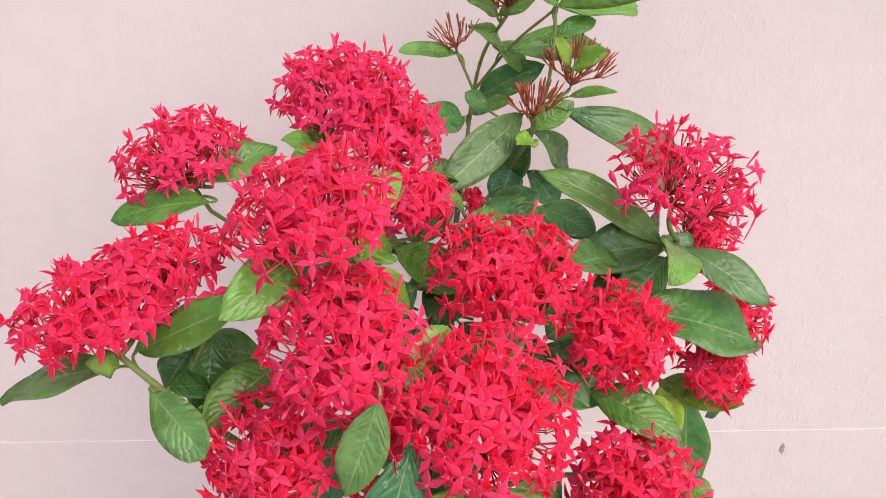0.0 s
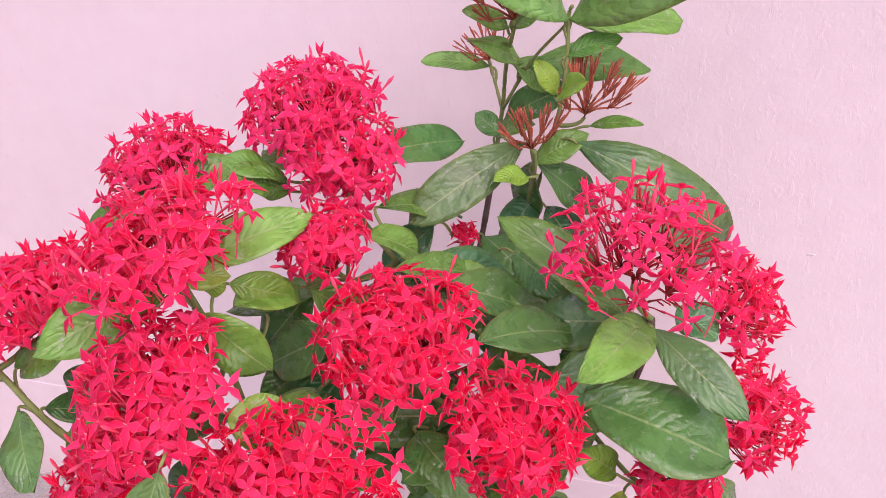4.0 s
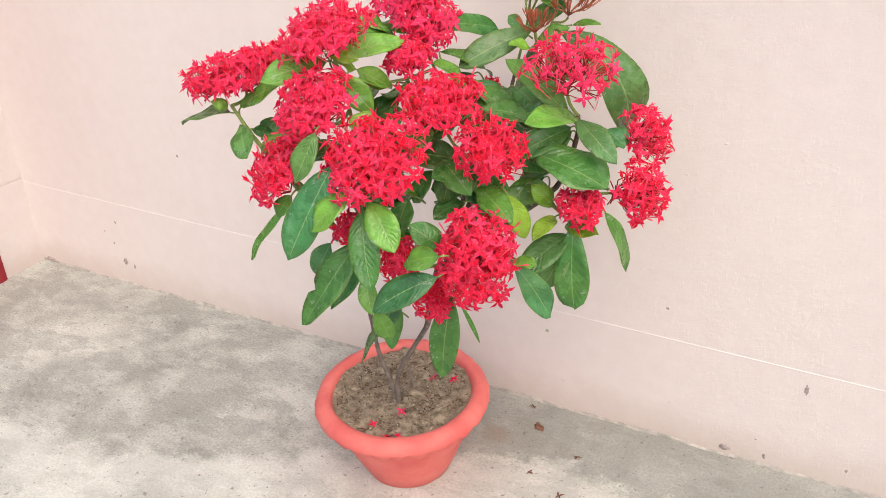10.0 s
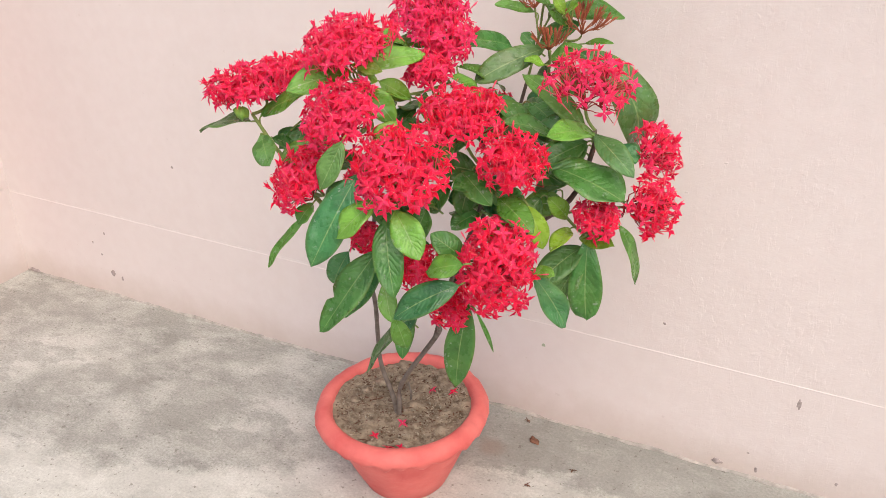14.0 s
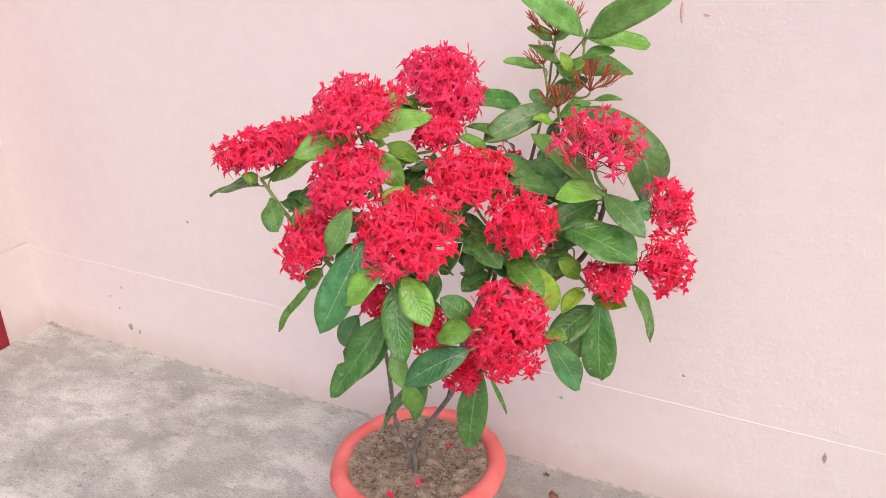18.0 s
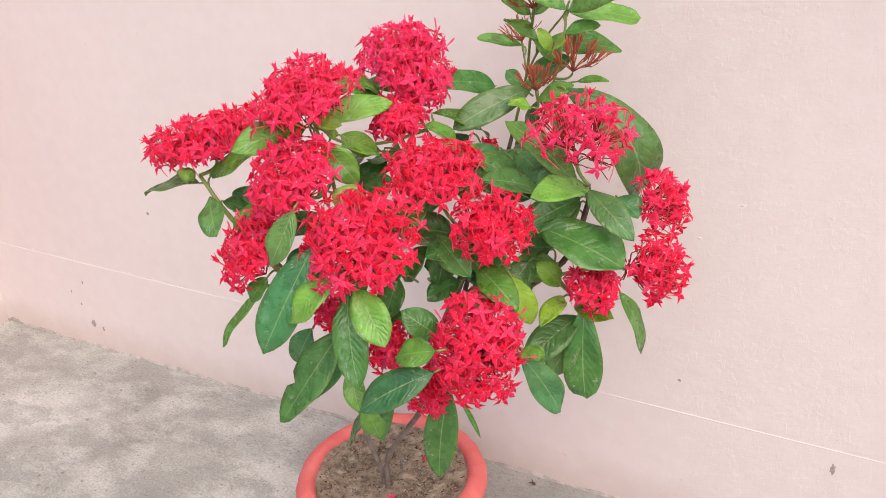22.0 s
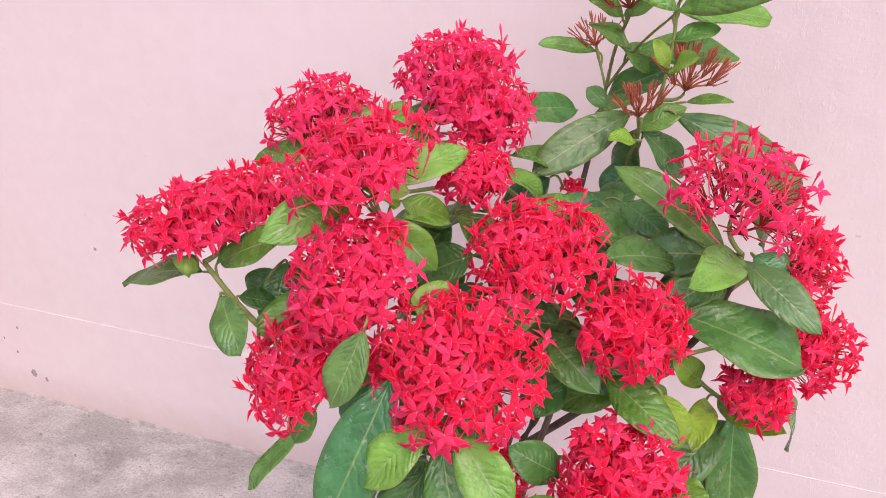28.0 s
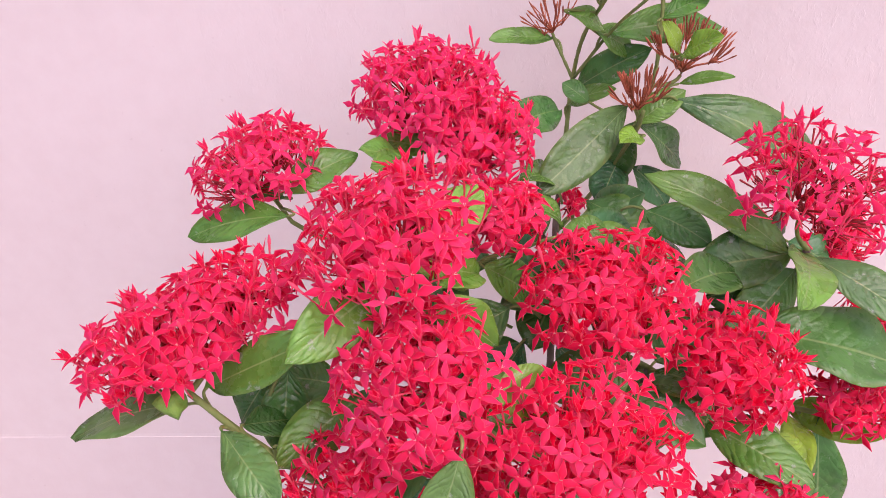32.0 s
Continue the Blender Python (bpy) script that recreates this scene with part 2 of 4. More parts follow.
def leaf_material():
    """Green by the object's own colour; veins from the leaf's UV: u along the midrib, v across it."""
    m, n, l, b = material("leaf_green", 0.42, 0.6)
    info = n.new("ShaderNodeObjectInfo")
    uv = n.new("ShaderNodeUVMap")
    uv.uv_map = "leaf"
    sep = n.new("ShaderNodeSeparateXYZ")
    l.new(uv.outputs["UV"], sep.inputs[0])
    across = math_node(n, l, "ABSOLUTE", math_node(n, l, "SUBTRACT", sep.outputs["Y"], 0.5))
    rib = ramp(n, l, across, [(0.008, grey(1.0)), (0.024, grey(0.0))])
    # Side veins slant forward from the midrib.
    slant = math_node(n, l, "SUBTRACT", math_node(n, l, "MULTIPLY", sep.outputs["X"], 10.0), math_node(n, l, "MULTIPLY", across, 5.0))
    jit = noise_node(n, l, 3.0, 2, 0.5, uv.outputs["UV"])
    slant = math_node(n, l, "ADD", slant, math_node(n, l, "MULTIPLY", jit, 2.6))
    wave = math_node(n, l, "ABSOLUTE", math_node(n, l, "SUBTRACT", math_node(n, l, "FRACT", slant), 0.5))
    swell = math_node(n, l, "SINE", math_node(n, l, "MULTIPLY", wave, 3.1416))
    vein = ramp(n, l, wave, [(0.015, grey(1.0)), (0.075, grey(0.0))])
    co = n.new("ShaderNodeTexCoord").outputs["Object"]
    f = noise_node(n, l, 35, 5, 0.6, co)
    col = mix(n, l, 0.5, info.outputs["Color"], ramp(n, l, f, [(0.3, grey(0.25)), (0.7, grey(0.75))]), "OVERLAY")
    tip = noise_node(n, l, 14, 3, 0.5, co)
    warm = mix(n, l, 0.5, info.outputs["Color"], (0.22, 0.30, 0.05))
    col = mix(n, l, math_node(n, l, "MULTIPLY", ramp(n, l, tip, [(0.5, grey(0.0)), (0.75, grey(1.0))]), 0.5), col, warm)
    pale = mix(n, l, 0.5, col, (0.38, 0.50, 0.20))
    col = mix(n, l, math_node(n, l, "MULTIPLY", vein, 0.07), col, pale)
    col = mix(n, l, rib, col, pale)
    margin = ramp(n, l, across, [(0.40, grey(0.0)), (0.50, grey(1.0))])
    col = mix(n, l, math_node(n, l, "MULTIPLY", margin, 0.45), col, mix(n, l, 0.5, col, (0.30, 0.36, 0.08)))
    # Dried water spots and dust.
    dust = ramp(n, l, noise_node(n, l, 80, 4, 0.7, co), [(0.62, grey(0.0)), (0.67, grey(1.0))])
    col = mix(n, l, math_node(n, l, "MULTIPLY", dust, 0.46), col, (0.45, 0.50, 0.42))
    l.new(col, b.inputs["Base Color"])
    l.new(ramp(n, l, f, [(0.3, grey(0.20)), (0.75, grey(0.38))]), b.inputs["Roughness"])
    hgt = math_node(n, l, "ADD", math_node(n, l, "MULTIPLY", math_node(n, l, "MULTIPLY", swell, ramp(n, l, noise_node(n, l, 26, 3, 0.5, co), [(0.36, grey(0.1)), (0.62, grey(1.0))])), 0.36), math_node(n, l, "MULTIPLY", noise_node(n, l, 120, 3, 0.6, co), 0.5))
    hgt = math_node(n, l, "ADD", hgt, math_node(n, l, "MULTIPLY", noise_node(n, l, 42, 3, 0.5, co), 2.0))
    bump(n, l, b, hgt, 0.75, 0.0026)
    tr = n.new("ShaderNodeBsdfTranslucent")
    l.new(col, tr.inputs["Color"])
    mx = n.new("ShaderNodeMixShader")
    mx.inputs[0].default_value = 0.28
    l.new(b.outputs[0], mx.inputs[1])
    l.new(tr.outputs[0], mx.inputs[2])
    l.new(mx.outputs[0], n["Material Output"].inputs["Surface"])
    return m


def petal_material():
    m, n, l, b = material("red_petal", 0.42, 0.16)
    info = n.new("ShaderNodeObjectInfo")
    uv = n.new("ShaderNodeUVMap")
    uv.uv_map = "leaf"
    sep = n.new("ShaderNodeSeparateXYZ")
    l.new(uv.outputs["UV"], sep.inputs[0])
    across = math_node(n, l, "ABSOLUTE", math_node(n, l, "SUBTRACT", sep.outputs["Y"], 0.5))
    col = ramp(n, l, info.outputs["Random"], [(0.0, (0.99, 0.020, 0.086)), (0.5, (1.0, 0.040, 0.146)), (1.0, (1.0, 0.088, 0.245))])
    # Top light painted in as pink, mostly on upper heads: told by the red of the object's colour.
    tint = n.new("ShaderNodeSeparateColor")
    l.new(info.outputs["Color"], tint.inputs[0])
    col = mix(n, l, math_node(n, l, "SUBTRACT", 1.0, tint.outputs[0]), col, (1.0, 0.100, 0.350))
    # Edge highlights put into the colour: paler pink along the petal margins.
    rim = ramp(n, l, across, [(0.38, grey(0.0)), (0.50, grey(1.0))])
    col = mix(n, l, math_node(n, l, "MULTIPLY", rim, 0.55), col, (1.0, 0.30, 0.40))
    co = n.new("ShaderNodeTexCoord").outputs["Object"]
    col = mix(n, l, 0.25, col, ramp(n, l, noise_node(n, l, 160, 3, 0.5, co), [(0.3, grey(0.3)), (0.7, grey(0.75))]), "OVERLAY")
    l.new(col, b.inputs["Base Color"])
    tr = n.new("ShaderNodeBsdfTranslucent")
    l.new(col, tr.inputs["Color"])
    mx = n.new("ShaderNodeMixShader")
    mx.inputs[0].default_value = 0.60
    l.new(b.outputs[0], mx.inputs[1])
    l.new(tr.outputs[0], mx.inputs[2])
    l.new(mx.outputs[0], n["Material Output"].inputs["Surface"])
    return m


WALL = wall_material()
FLOOR = floor_material()
LEAF = leaf_material()
PETAL = petal_material()
GROOVE = mottled("pale_joint", (0.67, 0.585, 0.57), (0.73, 0.655, 0.64), 35, 0.7, 0.2)
STALK = mottled("dark_red_stalk", (0.26, 0.015, 0.02), (0.42, 0.03, 0.04), 60, 0.6, 0.3)
BUD = mottled("brown_red_bud", (0.29, 0.066, 0.036), (0.50, 0.155, 0.075), 60, 0.6, 0.3, per_object=0.6)
BARK = mottled("grey_bark", (0.13, 0.10, 0.088), (0.27, 0.225, 0.195), 45, 0.85, 0.2, 0.003, 160)
BROWN_BARK = mottled("brown_bark", (0.075, 0.05, 0.04), (0.17, 0.125, 0.10), 45, 0.8, 0.2, 0.002, 160)
TWIG = mottled("green_twig", (0.14, 0.19, 0.05), (0.24, 0.30, 0.09), 40, 0.6, 0.3, 0.001, 120)
SOIL = mottled("sandy_soil", (0.15, 0.106, 0.074), (0.44, 0.355, 0.265), 60, 0.95, 0.1, 0.006, 160)
POT = mottled("red_painted_clay", (0.62, 0.105, 0.098), (0.76, 0.19, 0.17), 14, 0.55, 0.35, 0.003, 45)
JAMB = mottled("dark_red_paint", (0.22, 0.01, 0.02), (0.30, 0.02, 0.03), 12, 0.5, 0.4)
STAIN = mottled("dark_stain", (0.26, 0.21, 0.20), (0.42, 0.35, 0.34), 80, 0.9, 0.1)
DRY = mottled("dry_brown", (0.10, 0.05, 0.035), (0.24, 0.12, 0.08), 90, 0.9, 0.1, per_object=0.5)
CHIP = mottled("pale_chip", (0.34, 0.27, 0.20), (0.66, 0.57, 0.46), 50, 0.9, 0.1, per_object=0.7)
STAMEN = mottled("pink_stamen", (0.92, 0.42, 0.42), (0.95, 0.62, 0.60), 50, 0.6, 0.2)

# ---- mesh helpers ----


def finish(bm, name, mat, smooth=True):
    me = bpy.data.meshes.new(name)
    bm.to_mesh(me)
    bm.free()
    for mm in mat if isinstance(mat, (list, tuple)) else (mat,):
        me.materials.append(mm)
    if smooth:
        me.polygons.foreach_set("use_smooth", [True] * len(me.polygons))
    return me


def part(name, me, parent, label="", at=None):
    ob = new(name, me)
    ob.parent = parent
    if at is not None:
        ob.matrix_local = at
    if label:
        ob["label"] = label
    return ob


def box(bm, lo, hi):
    v = [bm.verts.new((x, y, z)) for x in (lo[0], hi[0]) for y in (lo[1], hi[1]) for z in (lo[2], hi[2])]
    for f in ((0, 1, 3, 2), (4, 6, 7, 5), (0, 4, 5, 1), (2, 3, 7, 6), (0, 2, 6, 4), (1, 5, 7, 3)):
        bm.faces.new([v[i] for i in f])


def frame_of(d):
    d = d.normalized()
    a = Vector((0, 0, 1)) if abs(d.z) < 0.9 else Vector((1, 0, 0))
    u = d.cross(a).normalized()
    return u, d.cross(u).normalized()


def tube(bm, pts, radii, sides=6, cap=True):
    rings = []
    for i, (p, r) in enumerate(zip(pts, radii)):
        d = pts[min(i + 1, len(pts) - 1)] - pts[max(i - 1, 0)]
        u, w = frame_of(d)
        rings.append([bm.verts.new(p + r * (u * math.cos(2 * math.pi * k / sides) + w * math.sin(2 * math.pi * k / sides))) for k in range(sides)])
    for a, b in zip(rings, rings[1:]):
        for k in range(sides):
            bm.faces.new((a[k], a[(k + 1) % sides], b[(k + 1) % sides], b[k]))
    if cap:
        bm.faces.new(rings[0][::-1])
        bm.faces.new(rings[-1])


def bezier(p0, p1, p2, n=6):
    return [(1 - t) ** 2 * p0 + 2 * t * (1 - t) * p1 + t * t * p2 for t in (i / n for i in range(n + 1))]


def spline(pts, n=5):
    """A smooth line through the points."""
    q = [2 * pts[0] - pts[1], *pts, 2 * pts[-1] - pts[-2]]
    out = []
    for a, b, c, d in zip(q, q[1:], q[2:], q[3:]):
        for i in range(n):
            t = i / n
            out.append(0.5 * (2 * b + (c - a) * t + (2 * a - 5 * b + 4 * c - d) * t * t + (3 * b - a - 3 * c + d) * t**3))
    return out + [pts[-1]]


def blade(bm, line, width, normal, uv, fold=0.2, wave=0.0, thick=0.0006, rows=2, profile=None, bite=None, twist=0.0):
    """A leaf or petal along a line: a closed thin sheet, folded up along its middle."""
    n = len(line) - 1
    top, low = [], []
    cols = range(-rows, rows + 1)
    for i, p in enumerate(line):
        t = i / n
        d = (line[min(i + 1, n)] - line[max(i - 1, 0)]).normalized()
        side = d.cross(normal).normalized()
        nn = side.cross(d).normalized()
        lean = twist * (t - 0.35)
        side, nn = side * math.cos(lean) + nn * math.sin(lean), nn * math.cos(lean) - side * math.sin(lean)
        half = width * 0.5 * profile(t)
        a, b = [], []
        for k in cols:
            s = k / rows
            h = half
            if bite and s * bite[2] > 0 and bite[0] < t < bite[1]:
                h = half * (0.45 + 0.2 * math.sin(t * 90))
            off = side * (h * s) + nn * (fold * abs(s) * h + wave * width * abs(s) * math.sin(t * 10 + s * 2.1 + wave * 300))
            a.append((bm.verts.new(p + off), t, 0.5 + 0.5 * s))
            b.append((bm.verts.new(p + off - nn * thick), t, 0.5 + 0.5 * s))
        top.append(a)
        low.append(b)

    def face(quad):
        f = bm.faces.new([q[0] for q in quad])
        for loop, q in zip(f.loops, quad):
            loop[uv].uv = (q[1], q[2])

    w = 2 * rows
    for i in range(n):
        for k in range(w):
            face((top[i][k], top[i][k + 1], top[i + 1][k + 1], top[i + 1][k]))
            face((low[i][k + 1], low[i][k], low[i + 1][k], low[i + 1][k + 1]))
        face((low[i][0], top[i][0], top[i + 1][0], low[i + 1][0]))
        face((top[i][w], low[i][w], low[i + 1][w], top[i + 1][w]))


def leaf_profile(blunt):
    """Widest near the middle, narrowed to the stalk, with a sharp or a rounded tip."""
    a, b = 0.84, 0.86 - 0.42 * blunt
    top = (a / (a + b)) ** a * (b / (a + b)) ** b
    return lambda t: max(0.02, t**a * (1 - t) ** b / top)


def petal_profile(t):
    """Widest before the middle, with a long sharp tip."""
    return max(0.05, min(0.30 + 1.75 * t, (1 - t) / 0.62, 1.0) ** 1.05)


# ---- setting ----
WALL_Y, LEFT_X = 1.263, -1.65
GX0, GX1, GZ0, GZ1 = -1.65, 6.0, 0.2825, 0.2285


def wall_panel(name, z_low, z_high, x0=LEFT_X - 0.3, x1=6.0, y=WALL_Y):
    """A plastered panel; its low and high edges are given at its two ends."""
    bm = bmesh.new()
    v = []
    for x, zl, zh in ((x0, z_low[0], z_high[0]), (x1, z_low[1], z_high[1])):
        v.append([bm.verts.new(c) for c in ((x, y, zl), (x, y, zh), (x, y + 0.2, zh), (x, y + 0.2, zl))])
    a, b = v
    for k in range(4):
        bm.faces.new((a[k], b[k], b[(k + 1) % 4], a[(k + 1) % 4]))
    bm.faces.new(a[::-1])
    bm.faces.new(b)
    bmesh.ops.recalc_face_normals(bm, faces=bm.faces)
    bmesh.ops.bevel(bm, geom=[e for e in bm.edges if abs(e.verts[0].co.y - y) < 1e-6 and abs(e.verts[1].co.y - y) < 1e-6], offset=0.0006, segments=1, affect="EDGES")
    return new(name, finish(bm, name, WALL, False))


tagged(wall_panel("wall_north", (GZ0 + 0.0042, GZ1 + 0.0008), (3.2, 3.2)), "pale pink plastered outside wall above the joint", "wall", kind="structure")
tagged(wall_panel("wall_north_base", (-0.05, -0.05), (GZ0 - 0.0042, GZ1 - 0.0008)), "pale pink plastered foot of the wall", "wall", kind="structure")
bm = bmesh.new()
box(bm, (LEFT_X - 0.3, WALL_Y + 0.0008, 0.0), (6.0, WALL_Y + 0.15, 0.013))
for v in bm.verts:
    v.co.z += -0.0065 + GZ0 + (GZ1 - GZ0) * (v.co.x - LEFT_X) / (6 - LEFT_X)
tagged(new("trim_joint", finish(bm, "trim_joint", GROOVE, False)), "pale horizontal joint line in the pink plaster", "joint", kind="structure")

bm = bmesh.new()
box(bm, (LEFT_X - 0.25, 1.118, -0.05), (LEFT_X, WALL_Y + 0.05, GZ0 + 0.0035))
box(bm, (LEFT_X - 0.25, 1.118, GZ0 + 0.010), (LEFT_X, WALL_Y + 0.05, 3.2))
box(bm, (LEFT_X - 0.25, 1.12, GZ0 + 0.001), (LEFT_X - 0.0025, WALL_Y + 0.05, GZ0 + 0.012))
tagged(new("wall_west", finish(bm, "wall_west", WALL, False)), "short return of the pink plastered wall at the corner", "wall", kind="structure")
bm = bmesh.new()
box(bm, (LEFT_X - 0.25, 0.75, -0.02), (LEFT_X + 0.006, 1.1175, 3.0))
bmesh.ops.bevel(bm, geom=list(bm.edges), offset=0.004, segments=2, affect="EDGES")
tagged(new("door_jamb", finish(bm, "door_jamb", JAMB, False)), "dark red painted door jamb beside the corner", "door frame", kind="structure")

bm = bmesh.new()
bmesh.ops.create_grid(bm, x_segments=2, y_segments=2, size=40)
tagged(new("ground", finish(bm, "ground", FLOOR)), "grey worn cement yard floor with stains, darker along the wall", "floor", kind="structure")


def lip():
    """The ragged lower edge of the plaster and the cement crumbs along it."""
    bm = bmesh.new()
    rows, x = [], LEFT_X + 0.002
    while x < 3.0:
        h = 0.010 + 0.012 * noise.noise((x * 9, 0, 0)) + 0.006 * noise.noise((x * 41, 3, 0))
        d = 0.007 + 0.006 * noise.noise((x * 13, 7, 0)) + 0.004 * noise.noise((x * 55, 1, 0))
        h, d = max(0.55 * h, 0.001), max(0.55 * d, 0.001)
        rows.append([bm.verts.new(c) for c in ((x, WALL_Y + 0.01, h), (x, WALL_Y - d * 0.5, h), (x, WALL_Y - d, h * 0.4), (x, WALL_Y - d * 1.5, -0.004))])
        x += 0.007
    for a, b in zip(rows, rows[1:]):
        for k in range(3):
            bm.faces.new((a[k], a[k + 1], b[k + 1], b[k]))
    return finish(bm, "plaster_lip", mottled("crumbled_plaster", (0.27, 0.25, 0.225), (0.52, 0.46, 0.43), 40, 0.9, 0.1, 0.003, 150))


tagged(new("trim_plaster_edge", lip()), "ragged cement edge where the wall meets the floor", "skirting", kind="structure")

# ---- flower pot ----
POT_AT = Vector((-0.080, 0.952, 0.0))


def revolve(bm, prof, n=72, wob=None):
    rings = []
    for j, (r, z) in enumerate(prof):
        ring = []
        for i in range(n):
            a = 2 * math.pi * i / n
            dr, dz = wob(j, a) if wob else (0, 0)
            ring.append(bm.verts.new(((r + dr) * math.cos(a), (r + dr) * math.sin(a), z + dz)))
        rings.append(ring)
    for a, b in zip(rings, rings[1:]):
        for i in range(n):
            bm.faces.new((a[i], a[(i + 1) % n], b[(i + 1) % n], b[i]))
    return rings


def pot():
    top = tagged(new("flower_pot"), "red painted clay flower pot with crimped rim on cement", "flower pot")
    # It leans a little towards the yard.
    top.location = POT_AT - Vector((0, 0, 0.0005))
    top.rotation_euler.x = 0.042
    bm = bmesh.new()
    prof = [(0.0, 0.0), (0.088, 0.0), (0.094, 0.004), (0.114, 0.05), (0.138, 0.110), (0.153, 0.158), (0.155, 0.190), (0.148, 0.190), (0.143, 0.15), (0.0, 0.13)]
    revolve(bm, prof, 72, lambda j, a: (0.0012 * noise.noise((3 * math.cos(a), 3 * math.sin(a), j)), 0))
    part("pot_body", finish(bm, "pot_body", POT), top)

    def crimp(j, a):
        low = j in (0, 1, 2, 3)
        k = noise.noise((2.2 * math.cos(a), 2.2 * math.sin(a), 5))
        w = 0.0050 * math.sin(25 * a + 5 * k) + 0.0050 * noise.noise((9 * math.cos(a), 9 * math.sin(a), 1))
        return ((0.45 * w if low else 0.12 * w) + 0.0025 * k, (1.5 * w if low else 0.10 * w) + 0.002 * k)

    bm = bmesh.new()
    prof = [(0.150, 0.160), (0.166, 0.162), (0.176, 0.166), (0.183, 0.173), (0.185, 0.181), (0.183, 0.190), (0.176, 0.199), (0.166, 0.204), (0.156, 0.204), (0.150, 0.199), (0.147, 0.190), (0.146, 0.155)]
    revolve(bm, prof, 144, crimp)
    part("rim", finish(bm, "rim", POT), top, "thick rolled rim with a wavy lower edge")
    return top


pot()


def soil():
    bm = bmesh.new()
    rings, n = [], 96
    for j in range(26):
        r = 0.149 * j / 25
        ring = []
        for i in range(n):
            a = 2 * math.pi * i / n
            x, y = r * math.cos(a), r * math.sin(a)
            z = 0.190 + 0.042 * y + 0.008 * noise.noise((x * 22, y * 22, 0)) + 0.006 * noise.noise((x * 60, y * 60, 2)) + 0.0040 * noise.noise((x * 170, y * 170, 4)) - 0.014 * math.exp(-((x + 0.06) ** 2 + (y - 0.02) ** 2) / 0.0016)
            ring.append(bm.verts.new((x, y, z)))
        rings.append(ring)
    for a, b in zip(rings, rings[1:]):
        for i in range(n):
            bm.faces.new((a[i], b[i], b[(i + 1) % n], a[(i + 1) % n]))
    bmesh.ops.remove_doubles(bm, verts=rings[0], dist=1e-5)
    ob = new("potting_soil", finish(bm, "potting_soil", SOIL))
    ob.location = POT_AT + Vector((0, -0.008, 0))
    return tagged(ob, "dry sandy brown potting soil filling the pot", "soil")


earth = soil()
for k, (x, y, r) in enumerate(((-0.075, 0.05, 0.016), (-0.095, 0.01, 0.012), (-0.05, 0.075, 0.011), (-0.10, -0.03, 0.010), (0.03, 0.06, 0.009), (0.06, -0.05, 0.010), (-0.03, -0.09, 0.009))):
    bm = bmesh.new()
    bmesh.ops.create_icosphere(bm, subdivisions=3, radius=r)
    for v in bm.verts:
        v.co *= 1 + 0.5 * noise.noise(v.co * 90 + Vector((k * 7, 0, 0)))
        v.co.z *= 0.45
    part("clod", finish(bm, "clod", SOIL), earth, at=Matrix.Translation((x, y, 0.190 + 0.042 * y)))


def crumbs():
    """Chips, twig bits and clods strewn on the soil."""
    rng = random.Random(11)
    verts, faces, kinds = [], [], []
    for _ in range(3600):
        a, r = rng.uniform(0, 6.283), 0.141 * math.sqrt(rng.random())
        s = rng.uniform(0.0006, 0.0017) if rng.random() < 0.8 else rng.uniform(0.0018, 0.0034)
        long = rng.choice((1, 1, 1, 1.2, 1.5, 1.8, 3.2))
        kind = rng.choice((0, 0, 1, 1, 2)) if long < 2 else rng.choice((0, 2, 2))
        at = POT_AT + Vector((r * math.cos(a), r * math.sin(a) - 0.008, 0.1905 + 0.042 * r * math.sin(a) + 0.003 * rng.random()))
        m = Matrix.Translation(at) @ Euler((rng.uniform(-0.5, 0.5), rng.uniform(-0.5, 0.5), rng.uniform(0, 6.28))).to_matrix().to_4x4()
        o = len(verts)
        w = s * (0.85 if long < 2 else 0.4)
        for p in ((1, 0, 0), (-1, 0, 0), (0, 1, 0), (0, -1, 0), (0, 0, 1), (0, 0, -1)):
            verts.append(m @ Vector((p[0] * s * long * rng.uniform(0.7, 1.2), p[1] * w * rng.uniform(0.7, 1.2), p[2] * s * 0.6)))
        for f in ((0, 2, 4), (2, 1, 4), (1, 3, 4), (3, 0, 4), (2, 0, 5), (1, 2, 5), (3, 1, 5), (0, 3, 5)):
            faces.append([o + k for k in f])
            kinds.append(kind)
    me = bpy.data.meshes.new("soil_chips")
    me.from_pydata(verts, [], faces)
    for mat in (CHIP, SOIL, DRY):
        me.materials.append(mat)
    me.polygons.foreach_set("material_index", kinds)
    return tagged(new("soil_chips", me), "pale chips and twig bits strewn over the potting soil", "chips", kind="stuff")


crumbs()

# ---- the ixora plant ----
plant = tagged(new("ixora_plant"), "flowering ixora shrub with red flower heads and glossy green leaves", "plant")
plant.location = (-0.074, 0.914, 0.180)
TO_PLANT = Matrix.Translation(-plant.location)
V = Vector


def in_plant(name, me, label="", parent=None):
    """Meshes are written in world places; they hang under the plant."""
    me.transform(TO_PLANT)
    return part(name, me, parent or plant, label)


SKELETON = []


def limb(name, pts, r0, r1, mat, label=""):
    line = spline([V(p) for p in pts], 5)
    n = len(line) - 1
    bm = bmesh.new()
    tube(bm, line, [r0 + (r1 - r0) * i / n + 0.0002 * math.sin(i * 2.7) for i in range(n + 1)], 8)
    for p in line:
        SKELETON.append(p)
    return in_plant(name, finish(bm, name, mat), label)


